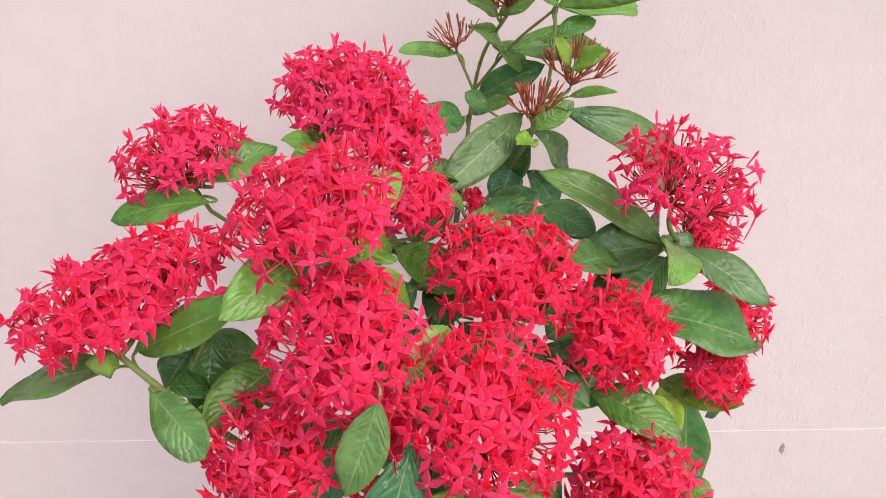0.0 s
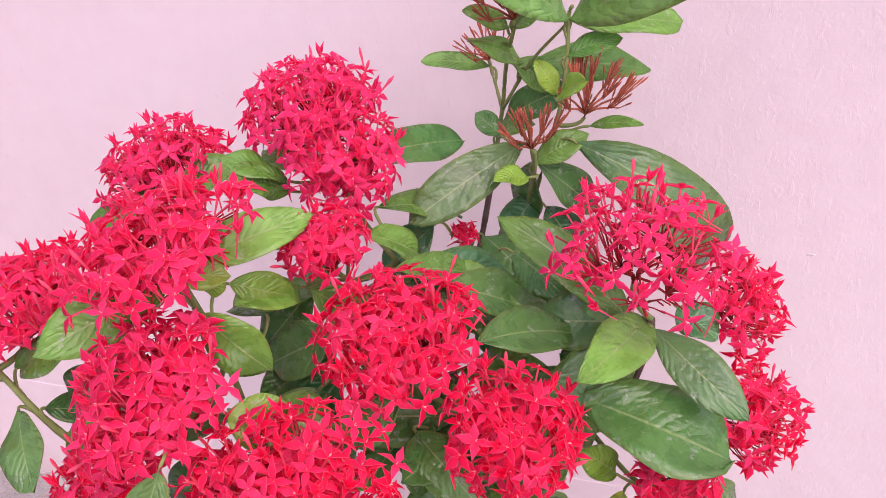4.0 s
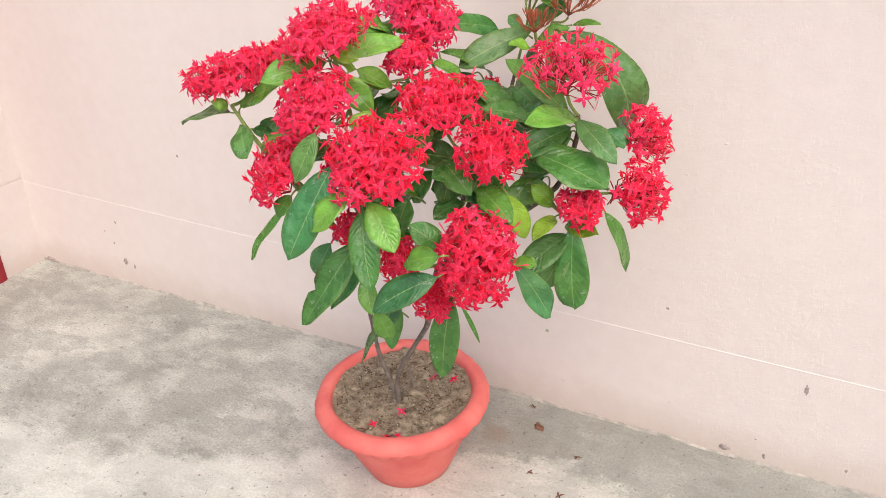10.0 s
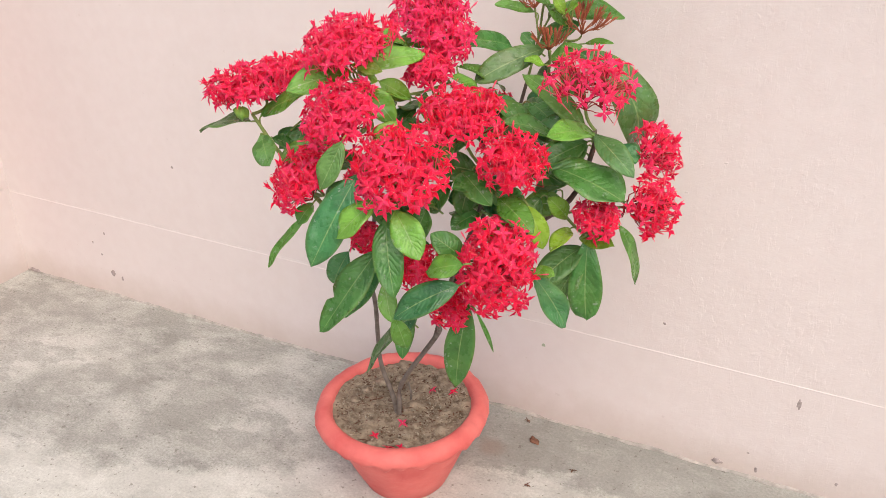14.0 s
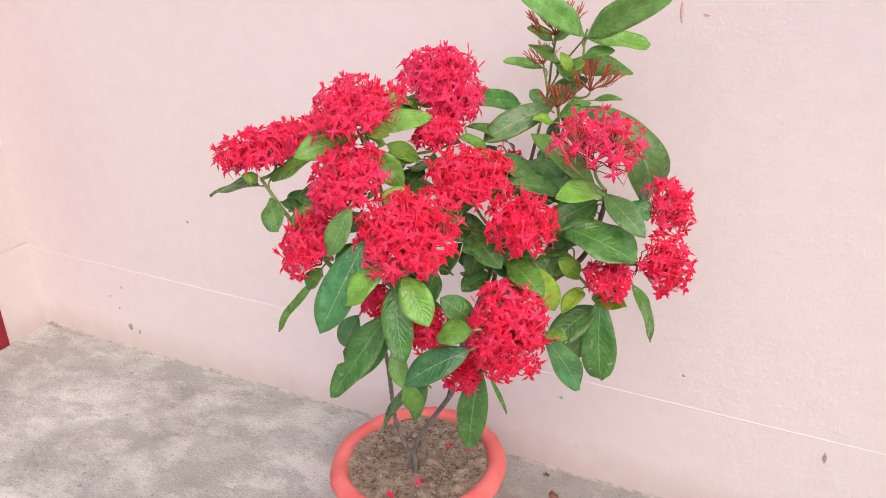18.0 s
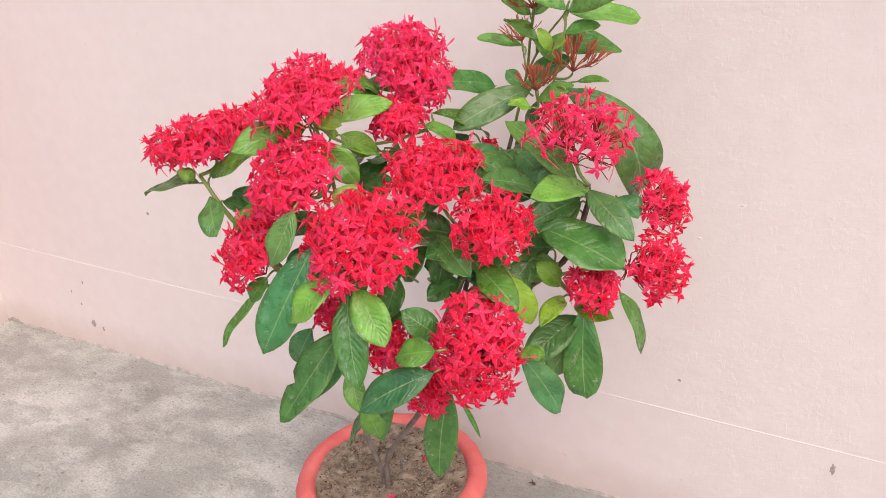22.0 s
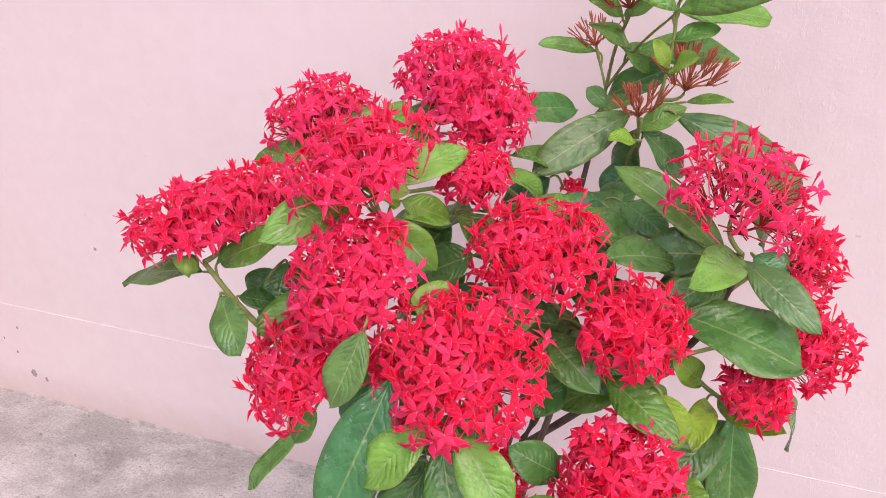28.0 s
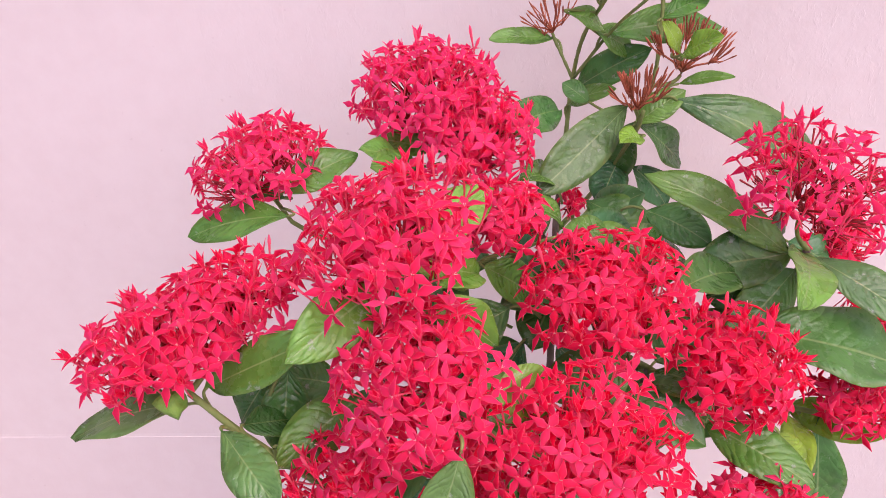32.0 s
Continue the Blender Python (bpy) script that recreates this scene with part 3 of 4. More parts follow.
limb("stem", [(-0.072, 0.914, 0.165), (-0.066, 0.908, 0.21), (-0.046, 0.89, 0.29), (0.086, 0.79, 0.493), (0.13, 0.72, 0.57), (0.15, 0.73, 0.66), (0.17, 0.77, 0.74), (0.19, 0.78, 0.82)], 0.0056, 0.003, BARK, "grey-brown woody stem")
limb("stem", [(-0.074, 0.915, 0.170), (-0.084, 0.916, 0.225), (-0.105, 0.910, 0.30), (-0.085, 0.87, 0.39), (-0.03, 0.78, 0.53), (0.0, 0.72, 0.65), (0.02, 0.72, 0.77), (0.03, 0.71, 0.86)], 0.0052, 0.003, BARK, "grey-brown woody stem")
limb("branch", [(0.086, 0.79, 0.493), (0.092, 0.825, 0.56), (0.14, 0.85, 0.68), (0.15, 0.86, 0.80), (0.10, 0.88, 0.90)], 0.0055, 0.003, BROWN_BARK)
limb("branch", [(0.10, 0.845, 0.58), (0.20, 0.85, 0.68), (0.29, 0.87, 0.76), (0.325, 0.86, 0.85), (0.33, 0.85, 0.89)], 0.005, 0.0035, BROWN_BARK)
limb("branch", [(0.08, 0.845, 0.55), (0.10, 0.95, 0.68), (0.112, 1.06, 0.80), (0.125, 1.09, 0.88)], 0.0042, 0.0034, BROWN_BARK)
limb("branch", [(0.125, 1.09, 0.88), (0.137, 1.108, 0.955), (0.150, 1.09, 1.01), (0.172, 1.05, 1.06)], 0.0026, 0.0020, TWIG)
limb("branch", [(0.112, 1.06, 0.79), (0.16, 1.07, 0.84), (0.195, 1.01, 0.93), (0.203, 0.99, 0.965)], 0.0032, 0.0020, TWIG)
limb("branch", [(0.17, 1.065, 0.85), (0.20, 1.03, 0.93), (0.217, 1.03, 0.985), (0.224, 1.04, 1.035), (0.226, 1.046, 1.075), (0.230, 1.044, 1.085)], 0.0024, 0.0018, TWIG)
limb("branch", [(0.01, 0.71, 0.67), (-0.05, 0.67, 0.77), (-0.115, 0.655, 0.855), (-0.16, 0.66, 0.905)], 0.0045, 0.0025, TWIG)
limb("branch", [(0.137, 1.108, 0.955), (0.180, 1.075, 1.020), (0.224, 1.044, 1.068)], 0.0020, 0.0015, TWIG)
limb("branch", [(0.137, 1.108, 0.955), (0.126, 1.125, 0.978), (0.117, 1.137, 0.995)], 0.0020, 0.0014, TWIG)


def nearest(p, below=0.015):
    """The nearest place on the skeleton that lies lower than p."""
    best = min(SKELETON, key=lambda q: (q - p).length + 2.0 * max(0, q.z - p.z + below))
    return best


def join_on(name, p, tip_dir, r0, r1, mat, keep=True, parent=None):
    q = nearest(p)
    gap = (q - p).length
    if not keep and gap > 0.045:
        q = p + (q - p) * 0.028 / gap
        gap = 0.028
    line = bezier(q, p - tip_dir * gap * 0.5, p, 6)
    bm = bmesh.new()
    tube(bm, line, [r0 + (r1 - r0) * i / 6 for i in range(7)], 6)
    ob = in_plant(name, finish(bm, name, mat), parent=parent)
    if keep:
        SKELETON.extend(line[2:])
    return ob


# ---- flower heads ----


def flower_mesh(seed):
    rng = random.Random(seed)
    bm = bmesh.new()
    uv = bm.loops.layers.uv.new("leaf")
    spin = rng.uniform(0, 1.57)
    cup = rng.uniform(-0.05, 0.45)
    for k in range(4):
        a = spin + k * math.pi / 2 + rng.uniform(-0.18, 0.18)
        ln = 0.0142 * rng.uniform(0.86, 1.14)
        out = V((math.cos(a), math.sin(a), 0))
        lift = cup + rng.uniform(-0.25, 0.25)
        tip_lift = lift * 0.6 - rng.uniform(0.0, 0.5)
        line = bezier(V((0, 0, 0)), out * ln * 0.5 + V((0, 0, ln * 0.5 * lift)), out * ln + V((0, 0, ln * (0.5 * lift + 0.5 * tip_lift))), 5)
        side = out.cross(V((0, 0, 1)))
        blade(bm, line, 0.0068 * rng.uniform(0.85, 1.12), (V((0, 0, 1)) + side * rng.uniform(-0.35, 0.35)).normalized(), uv, fold=rng.uniform(0.35, 0.75), thick=0.0003, rows=1, profile=petal_profile)
    tube(bm, [V((0, 0, 0.0008)), V((0.0006, 0, -0.012)), V((0.0, 0.001, -0.026))], [0.0011, 0.0007, 0.0006], 4, False)
    split = len(bm.faces)
    for k in range(2):
        a = rng.uniform(0, 6.28)
        tube(bm, [V((0, 0, 0)), V((0.0012 * math.cos(a), 0.0012 * math.sin(a), 0.0028))], [0.00035, 0.00022], 3)
    bm.faces.ensure_lookup_table()
    for f in bm.faces[split:]:
        f.material_index = 1
    return finish(bm, "flower", [PETAL, STAMEN])


def half_open_mesh(seed):
    """A flower just opening: petals still upright round the tube."""
    rng = random.Random(seed)
    bm = bmesh.new()
    uv = bm.loops.layers.uv.new("leaf")
    for k in range(4):
        a = k * math.pi / 2 + rng.uniform(-0.2, 0.2)
        ln = 0.0135 * rng.uniform(0.85, 1.1)
        out = V((math.cos(a), math.sin(a), 0))
        spread = rng.uniform(0.10, 0.5)
        line = bezier(V((0, 0, 0)), out * ln * 0.2 + V((0, 0, ln * 0.5)), out * ln * spread + V((0, 0, ln)), 4)
        blade(bm, line, 0.0064, -out, uv, fold=0.35, thick=0.0003, rows=1, profile=petal_profile)
    tube(bm, [V((0, 0, 0.001)), V((0.0006, 0, -0.012)), V((0.0, 0.001, -0.026))], [0.0011, 0.0007, 0.0006], 4, False)
    return finish(bm, "flower", [PETAL])


def bud_mesh(mat, ln=0.020, r=0.0014):
    bm = bmesh.new()
    tube(bm, [V((0, 0, z * ln)) for z in (-0.35, 0.0, 0.45, 0.70, 0.88, 1.0)], [r * k for k in (0.45, 0.5, 0.75, 1.15, 0.8, 0.12)], 6)
    return finish(bm, "bud", mat)


OPEN = [flower_mesh(s) for s in range(9)]
HALF = [half_open_mesh(s) for s in range(30, 34)]
RED_BUD = bud_mesh(PETAL)
BROWN_BUD = bud_mesh(BUD, 0.021, 0.00098)


def cluster(at, across, tall, axis, seed, cover=-0.25, space=0.0114, gaps=0.0, tilt=0.28, wide=None, lit_pink=0.08, label="dense rounded head of small red star flowers"):
    """A flower head: stalks that fan out from a node, and a dome of flowers on them."""
    rng = random.Random(seed)
    at, axis = V(at), V(axis).normalized()
    u, w = frame_of(axis)
    if wide:
        u = (V(wide) - axis * V(wide).dot(axis)).normalized()
        w = axis.cross(u)
    ra, rw = (across[0] / 2 - 0.012, across[1] / 2 - 0.012) if isinstance(across, tuple) else (across / 2 - 0.012,) * 2
    rz = tall / 2 - 0.009
    node = at - axis * rz * (0.45 if cover > 0.03 else 0.95)
    join_on("peduncle", node, axis, 0.0028, 0.0022, TWIG)
    rmean = (ra + rw + rz) / 3
    count = int(4 * math.pi * rmean**2 * (1 - cover) / 2 / space**2)
    ends, hubs, bare = [], [], []
    for k in range(9):
        d = (axis * rng.uniform(0.15, 1) + u * rng.uniform(-1, 1) * 0.9 + w * rng.uniform(-1, 1) * 0.9).normalized()
        hubs.append(node + (u * d.dot(u) * ra + w * d.dot(w) * rw + axis * d.dot(axis) * rz) * 0.55)
    for i in range(count):
        c = 1 - (1 - cover) * (i + 0.5) / count
        s, a = math.sqrt(1 - c * c), i * 2.39996 + rng.uniform(-0.25, 0.25)
        if gaps and noise.noise((3 * s * math.cos(a), 3 * s * math.sin(a), seed + c * 2)) > 0.42 - gaps:
            p = at + (u * s * math.cos(a) * ra + w * s * math.sin(a) * rw + axis * c * rz) * rng.uniform(0.75, 1.0)
            bare.append((p, (p - node).normalized()))
            continue
        k = 1.07 - 0.36 * rng.random() ** 1.8 + 0.16 * noise.noise((2.3 * s * math.cos(a), 2.3 * s * math.sin(a), seed * 1.7 + 2 * c))
        p = at + (u * s * math.cos(a) * ra + w * s * math.sin(a) * rw + axis * c * rz) * k
        face = (u * s * math.cos(a) / ra + w * s * math.sin(a) / rw + axis * c / rz).normalized()
        face = (face + axis * 0.25 + V((0, 0, 0.15)) + V([rng.gauss(0, tilt) for _ in range(3)])).normalized()
        ends.append((p, face, rng.random()))
    for i in range(int(count * (0.12 if gaps else 0.5))):
        d = V([rng.gauss(0, 1) for _ in range(3)]).normalized()
        if d.dot(axis) < -0.1:
            d -= 2 * axis * d.dot(axis)
        k = rng.uniform(0.40, 0.72)
        p = at + (u * d.dot(u) * ra + w * d.dot(w) * rw + axis * d.dot(axis) * rz) * k
        ends.append((p, (d + axis * 0.3).normalized(), 0.35 + 0.65 * rng.random()))
    bm = bmesh.new()
    for h in hubs:
        tube(bm, bezier(node, node + axis * rz * 0.3, h, 3), [0.0014, 0.0012, 0.0011, 0.001], 5)
    for p, face, _ in ends:
        foot = p - face * 0.022
        h = min(hubs, key=lambda q: (q - foot).length)
        tube(bm, bezier(h, h + (foot - h) * 0.5 + axis * 0.003, foot, 2), [0.0008, 0.0007, 0.0007], 4, False)
    for p, face in bare:
        foot = p - face * 0.016
        h = min(hubs, key=lambda q: (q - foot).length)
        tube(bm, bezier(h, h + (foot - h) * 0.5 + axis * 0.003, foot, 2) + [p], [0.0009, 0.0008, 0.0007, 0.0009], 4)
    head = in_plant("flower_head", finish(bm, "flower_head", STALK), label)
    for p, face, q in ends:
        young = 0.34 if face.dot(axis) > 0.75 else 0.16
        me = RED_BUD if q < 0.06 else HALF[int(q * 1000) % 4] if q < young else OPEN[int(q * 1000) % 9]
        if q < young:
            face = (face + V((0, 0, 0.6))).normalized()
        ob = new("bud" if q < 0.06 else "flower", me)
        ob.parent = head
        ob.color = (1 - lit_pink, 1, 1, 1)
        turn = face.to_track_quat("Z", "Y").to_matrix().to_4x4()
        ob.matrix_local = Matrix.Translation(p - plant.location) @ turn @ Matrix.Rotation(q * 40, 4, "Z") @ Matrix.Diagonal((*([0.89 + 0.2 * ((q * 37) % 1)] * 3), 1))
    return head


def bud_cluster(at, size, axis, seed, count=34):
    rng = random.Random(seed)
    at, axis = V(at), V(axis).normalized()
    u, w = frame_of(axis)
    node = at
    join_on("peduncle", node, axis, 0.0022, 0.0018, TWIG)
    bm = bmesh.new()
    tips = []
    hubs = []
    for k in range(11):
        a, r = k * 2.4, 1.15 * math.sqrt((k + 0.5) / 11)
        hubs.append(node + (axis * (1.05 - 0.4 * r + rng.uniform(-0.1, 0.1)) + u * math.cos(a) * r + w * math.sin(a) * r) * size * 0.36)
    for h in hubs:
        tube(bm, [node, (node + h) / 2 + axis * 0.002, h], [0.0014, 0.0011, 0.001], 5)
    for i in range(count):
        h = hubs[i % 11]
        d = ((h - node).normalized() * 0.9 + axis * 0.3 + V([rng.gauss(0, 0.24) for _ in range(3)])).normalized()
        f = h + d * size * rng.uniform(0.05, 0.22)
        tube(bm, [h, f], [0.0008, 0.0007], 4)
        tips.append((f, (d + axis * 0.4).normalized(), rng.uniform(0.7, 1.05)))
    head = in_plant("bud_head", finish(bm, "bud_head", BUD), "unopened head of thin brownish red buds")
    for p, d, s in tips:
        ob = new("bud", BROWN_BUD)
        ob.parent = head
        ob.matrix_local = Matrix.Translation(p - plant.location) @ d.to_track_quat("Z", "Y").to_matrix().to_4x4() @ Matrix.Diagonal((s, s, s, 1))


SPARSE = "open airy head of red star flowers on thin stalks"
cluster((-0.001, 0.955, 1.012), 0.148, 0.100, (-0.1, -0.1, 1), 100, gaps=0.06, cover=-0.1, tilt=0.45, lit_pink=0.6)
cluster((0.046, 0.912, 0.982), 0.125, 0.1, (0.2, -0.6, 0.8), 101, cover=0.0, lit_pink=0.45)
cluster((-0.168, 0.927, 0.946), 0.15, 0.118, (-0.25, 0.0, 1), 102, gaps=0.1, cover=0.05, label=SPARSE, lit_pink=0.5)
cluster((0.006, 0.697, 1.010), 0.158, 0.088, (-0.2, -0.2, 1), 103, cover=0.12, lit_pink=0.3)
cluster((-0.155, 0.686, 0.938), (0.216, 0.130), 0.100, (-0.1, -0.2, 1), 104, wide=(0.82, 0.55, 0.0), cover=0.14, lit_pink=0.25)
cluster((0.075, 0.805, 0.959), 0.088, 0.07, (0.0, -0.3, 1), 105, lit_pink=0.25)
cluster((0.026, 0.632, 0.932), 0.140, 0.105, (-0.15, -0.5, 0.8), 106, cover=0.05, lit_pink=0.3)
cluster((0.155, 0.751, 0.916), 0.145, 0.086, (0.0, -0.3, 1), 107, cover=0.0)
cluster((0.249, 0.721, 0.867), 0.118, 0.100, (0.25, -0.4, 0.8), 108, cover=-0.1)
cluster((0.128, 0.611, 0.875), 0.160, 0.102, (0.14, -0.56, 0.8), 109, cover=0.06)
cluster((-0.036, 0.611, 0.838), 0.134, 0.078, (-0.4, -0.5, 0.7), 110, cover=0.0)
cluster((0.322, 0.834, 0.952), 0.164, 0.118, (0.2, -0.2, 1), 111, gaps=0.3, cover=0.08, space=0.0132, tilt=0.5, label=SPARSE, lit_pink=0.5)
cluster((0.386, 0.985, 0.816), 0.118, 0.1, (0.8, -0.1, 0.45), 112, gaps=0.16, cover=0.05, space=0.0115, tilt=0.45, label=SPARSE, lit_pink=0.2)
cluster((0.405, 0.906, 0.755), 0.112, 0.115, (0.9, -0.2, 0.25), 113, gaps=0.26, cover=-0.05, space=0.0115, tilt=0.45, label=SPARSE)
cluster((0.362, 0.785, 0.779), 0.086, 0.06, (0.3, -0.4, 0.9), 114)
cluster((0.258, 0.659, 0.735), (0.134, 0.156), 0.15, (0.2, -0.8, 0.45), 115, wide=(1.0, 0.25, 0.0), cover=-0.05)
cluster((0.178, 0.670, 0.640), 0.084, 0.06, (0.0, -0.6, 0.5), 116)
cluster((0.136, 0.648, 0.708), 0.09, 0.075, (0.1, -0.6, 0.6), 117)
cluster((0.036, 0.661, 0.733), 0.07, 0.05, (-0.1, -0.6, 0.6), 118)
cluster((0.048, 0.645, 0.838), 0.074, 0.06, (-0.1, -0.6, 0.7), 119)
cluster((0.13, 0.977, 0.874), 0.045, 0.04, (0.0, -0.2, 1), 120)
bud_cluster((0.174, 1.045, 1.072), 0.076, (-0.05, -0.2, 1), 1, 100)
bud_cluster((0.243, 1.028, 0.988), 0.070, (0.16, -0.1, 1.1), 2, 120)
bud_cluster((0.198, 0.997, 0.964), 0.045, (0.0, -0.1, 1), 3, 70)
bud_cluster((0.117, 1.136, 1.000), 0.044, (-0.2, -0.2, 1), 4, 36)

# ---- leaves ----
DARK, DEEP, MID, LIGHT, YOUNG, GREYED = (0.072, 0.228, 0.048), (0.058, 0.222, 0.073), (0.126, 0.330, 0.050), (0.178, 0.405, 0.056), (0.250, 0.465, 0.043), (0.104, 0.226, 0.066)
DULL = (0.115, 0.262, 0.066)
HINT = (0.20, -0.55, 0.80)
count_leaf = 0


def leaf(base, tip, width, tone, arch=0.10, hint=HINT, fold=0.18, bite=None, reach=True, blunt=0.12):
    global count_leaf
    rng = random.Random(500 + count_leaf)
    count_leaf += 1
    base, tip = V(base), V(tip)
    hint = V(hint) + V([rng.gauss(0, 0.13) for _ in range(3)])
    ln = (tip - base).length
    d = (tip - base) / ln
    nn = (hint - d * hint.dot(d)).normalized()
    mid = (base + tip) / 2 + nn * ln * arch + d.cross(nn) * ln * rng.uniform(-0.05, 0.05)
    line = bezier(base, mid, tip, 14)
    bm = bmesh.new()
    uv = bm.loops.layers.uv.new("leaf")
    blade(bm, line, width, nn, uv, fold=fold + rng.uniform(-0.06, 0.06), wave=rng.uniform(0.03, 0.08), thick=0.0007, rows=3, profile=leaf_profile(blunt), bite=bite, twist=rng.uniform(-0.7, 0.7))
    ob = in_plant("leaf", finish(bm, "leaf", LEAF))
    k = rng.uniform(0.85, 1.15)
    ob.color = (tone[0] * k * rng.uniform(0.9, 1.15), tone[1] * k, tone[2] * k, 1)
    if reach:
        join_on("petiole", base, d, 0.0016, 0.0013, TWIG, False, ob)
    return ob


leaf((-0.165, 0.662, 0.892), (-0.267, 0.655, 0.862), 0.042, DULL, 0.15, (0.1, 0.15, 1.0))
leaf((-0.136, 0.646, 0.88), (-0.083, 0.592, 0.856), 0.037, DULL, 0.1, blunt=0.8)
leaf((-0.151, 0.671, 0.9), (-0.045, 0.662, 0.955), 0.037, MID, 0.12)
leaf((-0.125, 0.66, 0.872), (-0.1, 0.7, 0.84), 0.032, DARK, 0.1)
leaf((-0.1, 0.655, 0.855), (-0.065, 0.69, 0.825), 0.026, DARK, 0.1)
leaf((0.054, 0.584, 0.918), (0.026, 0.560, 0.848), 0.036, DULL, 0.05)
leaf((0.075, 0.585, 0.872), (0.028, 0.522, 0.746), 0.058, DEEP, 0.1)
leaf((-0.027, 0.6, 0.782), (-0.108, 0.593, 0.68), 0.023, MID, 0.12)
leaf((0.112, 0.567, 0.845), (0.066, 0.535, 0.793), 0.044, LIGHT, 0.12)
leaf((0.136, 0.58, 0.83), (0.186, 0.555, 0.776), 0.046, LIGHT, 0.1)
leaf((0.115, 0.59, 0.815), (0.15, 0.545, 0.712), 0.044, DARK, 0.1)
leaf((0.085, 0.615, 0.745), (0.012, 0.555, 0.614), 0.055, DARK, 0.1, HINT, 0.18, (0.58, 0.7, 1))
leaf((0.228, 0.592, 0.729), (0.142, 0.551, 0.674), 0.047, DEEP, 0.1)
leaf((0.24, 0.58, 0.77), (0.18, 0.585, 0.743), 0.039, MID, 0.12)
leaf((0.030, 0.775, 0.517), (-0.073, 0.803, 0.360), 0.038, DARK, 0.05)
leaf((0.066, 0.732, 0.580), (0.058, 0.716, 0.482), 0.034, DARK, 0.05)
leaf((0.205, 0.672, 0.650), (0.186, 0.664, 0.497), 0.048, DARK, 0.05)
leaf((0.215, 0.675, 0.64), (0.235, 0.7, 0.555), 0.007, MID, 0.1)
leaf((0.3, 0.69, 0.715), (0.347, 0.712, 0.625), 0.042, DEEP, 0.1, blunt=0.5)
leaf((0.345, 0.805, 0.738), (0.354, 0.792, 0.596), 0.054, DARK, 0.1, blunt=0.8)
leaf((0.386, 0.825, 0.755), (0.402, 0.895, 0.62), 0.030, MID, 0.1, blunt=0.5)
leaf((0.282, 0.8, 0.842), (0.401, 0.79, 0.808), 0.078, DARK, 0.14, blunt=0.8)
leaf((0.325, 0.856, 0.885), (0.296, 0.735, 0.912), 0.043, LIGHT, 0.14, blunt=0.1)
leaf((0.238, 1.014, 0.963), (0.345, 1.040, 0.797), 0.084, GREYED, 0.66, blunt=0.7)
leaf((0.333, 0.84, 0.888), (0.41, 0.793, 0.848), 0.039, GREYED, 0.15)
leaf((0.188, 1.006, 0.964), (0.098, 0.918, 0.918), 0.047, GREYED, 0.18, blunt=0.5)
leaf((0.084, 0.89, 0.95), (0.121, 0.996, 0.884), 0.035, MID, 0.15)
leaf((0.06, 0.915, 0.985), (0.122, 1.02, 0.958), 0.041, DARK, 0.15)
leaf((0.002, 0.696, 0.980), (-0.062, 0.620, 0.965), 0.045, LIGHT, 0.12, blunt=0.02)
leaf((-0.004, 0.726, 0.978), (0.069, 0.804, 0.988), 0.041, LIGHT, 0.14)
leaf((0.315, 0.85, 0.885), (0.195, 0.89, 0.95), 0.041, MID, 0.15)
leaf((0.145, 0.99, 0.869), (0.213, 0.945, 0.838), 0.050, DARK, 0.12)
leaf((0.165, 0.818, 0.924), (0.235, 0.9, 0.84), 0.050, DARK, 0.12)
leaf((0.212, 0.767, 0.91), (0.272, 0.838, 0.875), 0.044, DARK, 0.12)
leaf((0.12, 0.83, 0.925), (0.17, 0.9, 0.88), 0.032, MID, 0.12)
leaf((0.045, 0.8, 0.918), (0.03, 0.728, 0.945), 0.041, LIGHT, 0.12)
leaf((0.03, 0.69, 0.965), (0.07, 0.702, 0.91), 0.039, LIGHT, 0.15)
leaf((0.072, 0.64, 0.922), (0.114, 0.658, 0.9), 0.042, LIGHT, 0.12)
leaf((0.168, 0.713, 0.89), (0.125, 0.69, 0.865), 0.041, DARK, 0.12)
leaf((0.09, 0.85, 0.945), (0.121, 0.883, 0.908), 0.037, LIGHT, 0.15)
leaf((0.23, 0.72, 0.812), (0.305, 0.672, 0.79), 0.041, MID, 0.15)
leaf((0.283, 0.705, 0.815), (0.302, 0.722, 0.742), 0.032, YOUNG, 0.12)
leaf((0.317, 0.8, 0.745), (0.313, 0.725, 0.738), 0.029, YOUNG, 0.15)
leaf((0.31, 0.806, 0.758), (0.282, 0.79, 0.795), 0.030, YOUNG, 0.12)
leaf((0.325, 0.835, 0.724), (0.394, 0.772, 0.744), 0.037, YOUNG, 0.12)
leaf((0.3, 0.7, 0.715), (0.333, 0.69, 0.72), 0.026, LIGHT, 0.12)
leaf((0.338, 0.805, 0.70), (0.306, 0.775, 0.628), 0.040, GREYED, 0.12)
leaf((0.118, 1.137, 0.992), (0.049, 1.111, 1.006), 0.024, MID, 0.15, blunt=0.5)
leaf((0.134, 1.037, 1.052), (0.172, 1.075, 1.018), 0.026, MID, 0.15)
leaf((0.233, 0.965, 1.03), (0.216, 0.958, 1.064), 0.020, YOUNG, 0.1)
leaf((0.233, 0.963, 1.03), (0.264, 0.935, 1.056), 0.026, YOUNG, 0.1)
leaf((0.226, 1.046, 1.073), (0.15, 0.93, 1.16), 0.046, (0.175, 0.385, 0.085), 0.16, (0.0, -0.8, 0.6))
leaf((0.227, 1.046, 1.073), (0.395, 0.945, 1.16), 0.051, (0.175, 0.385, 0.085), 0.14, (0.0, -0.8, 0.6))
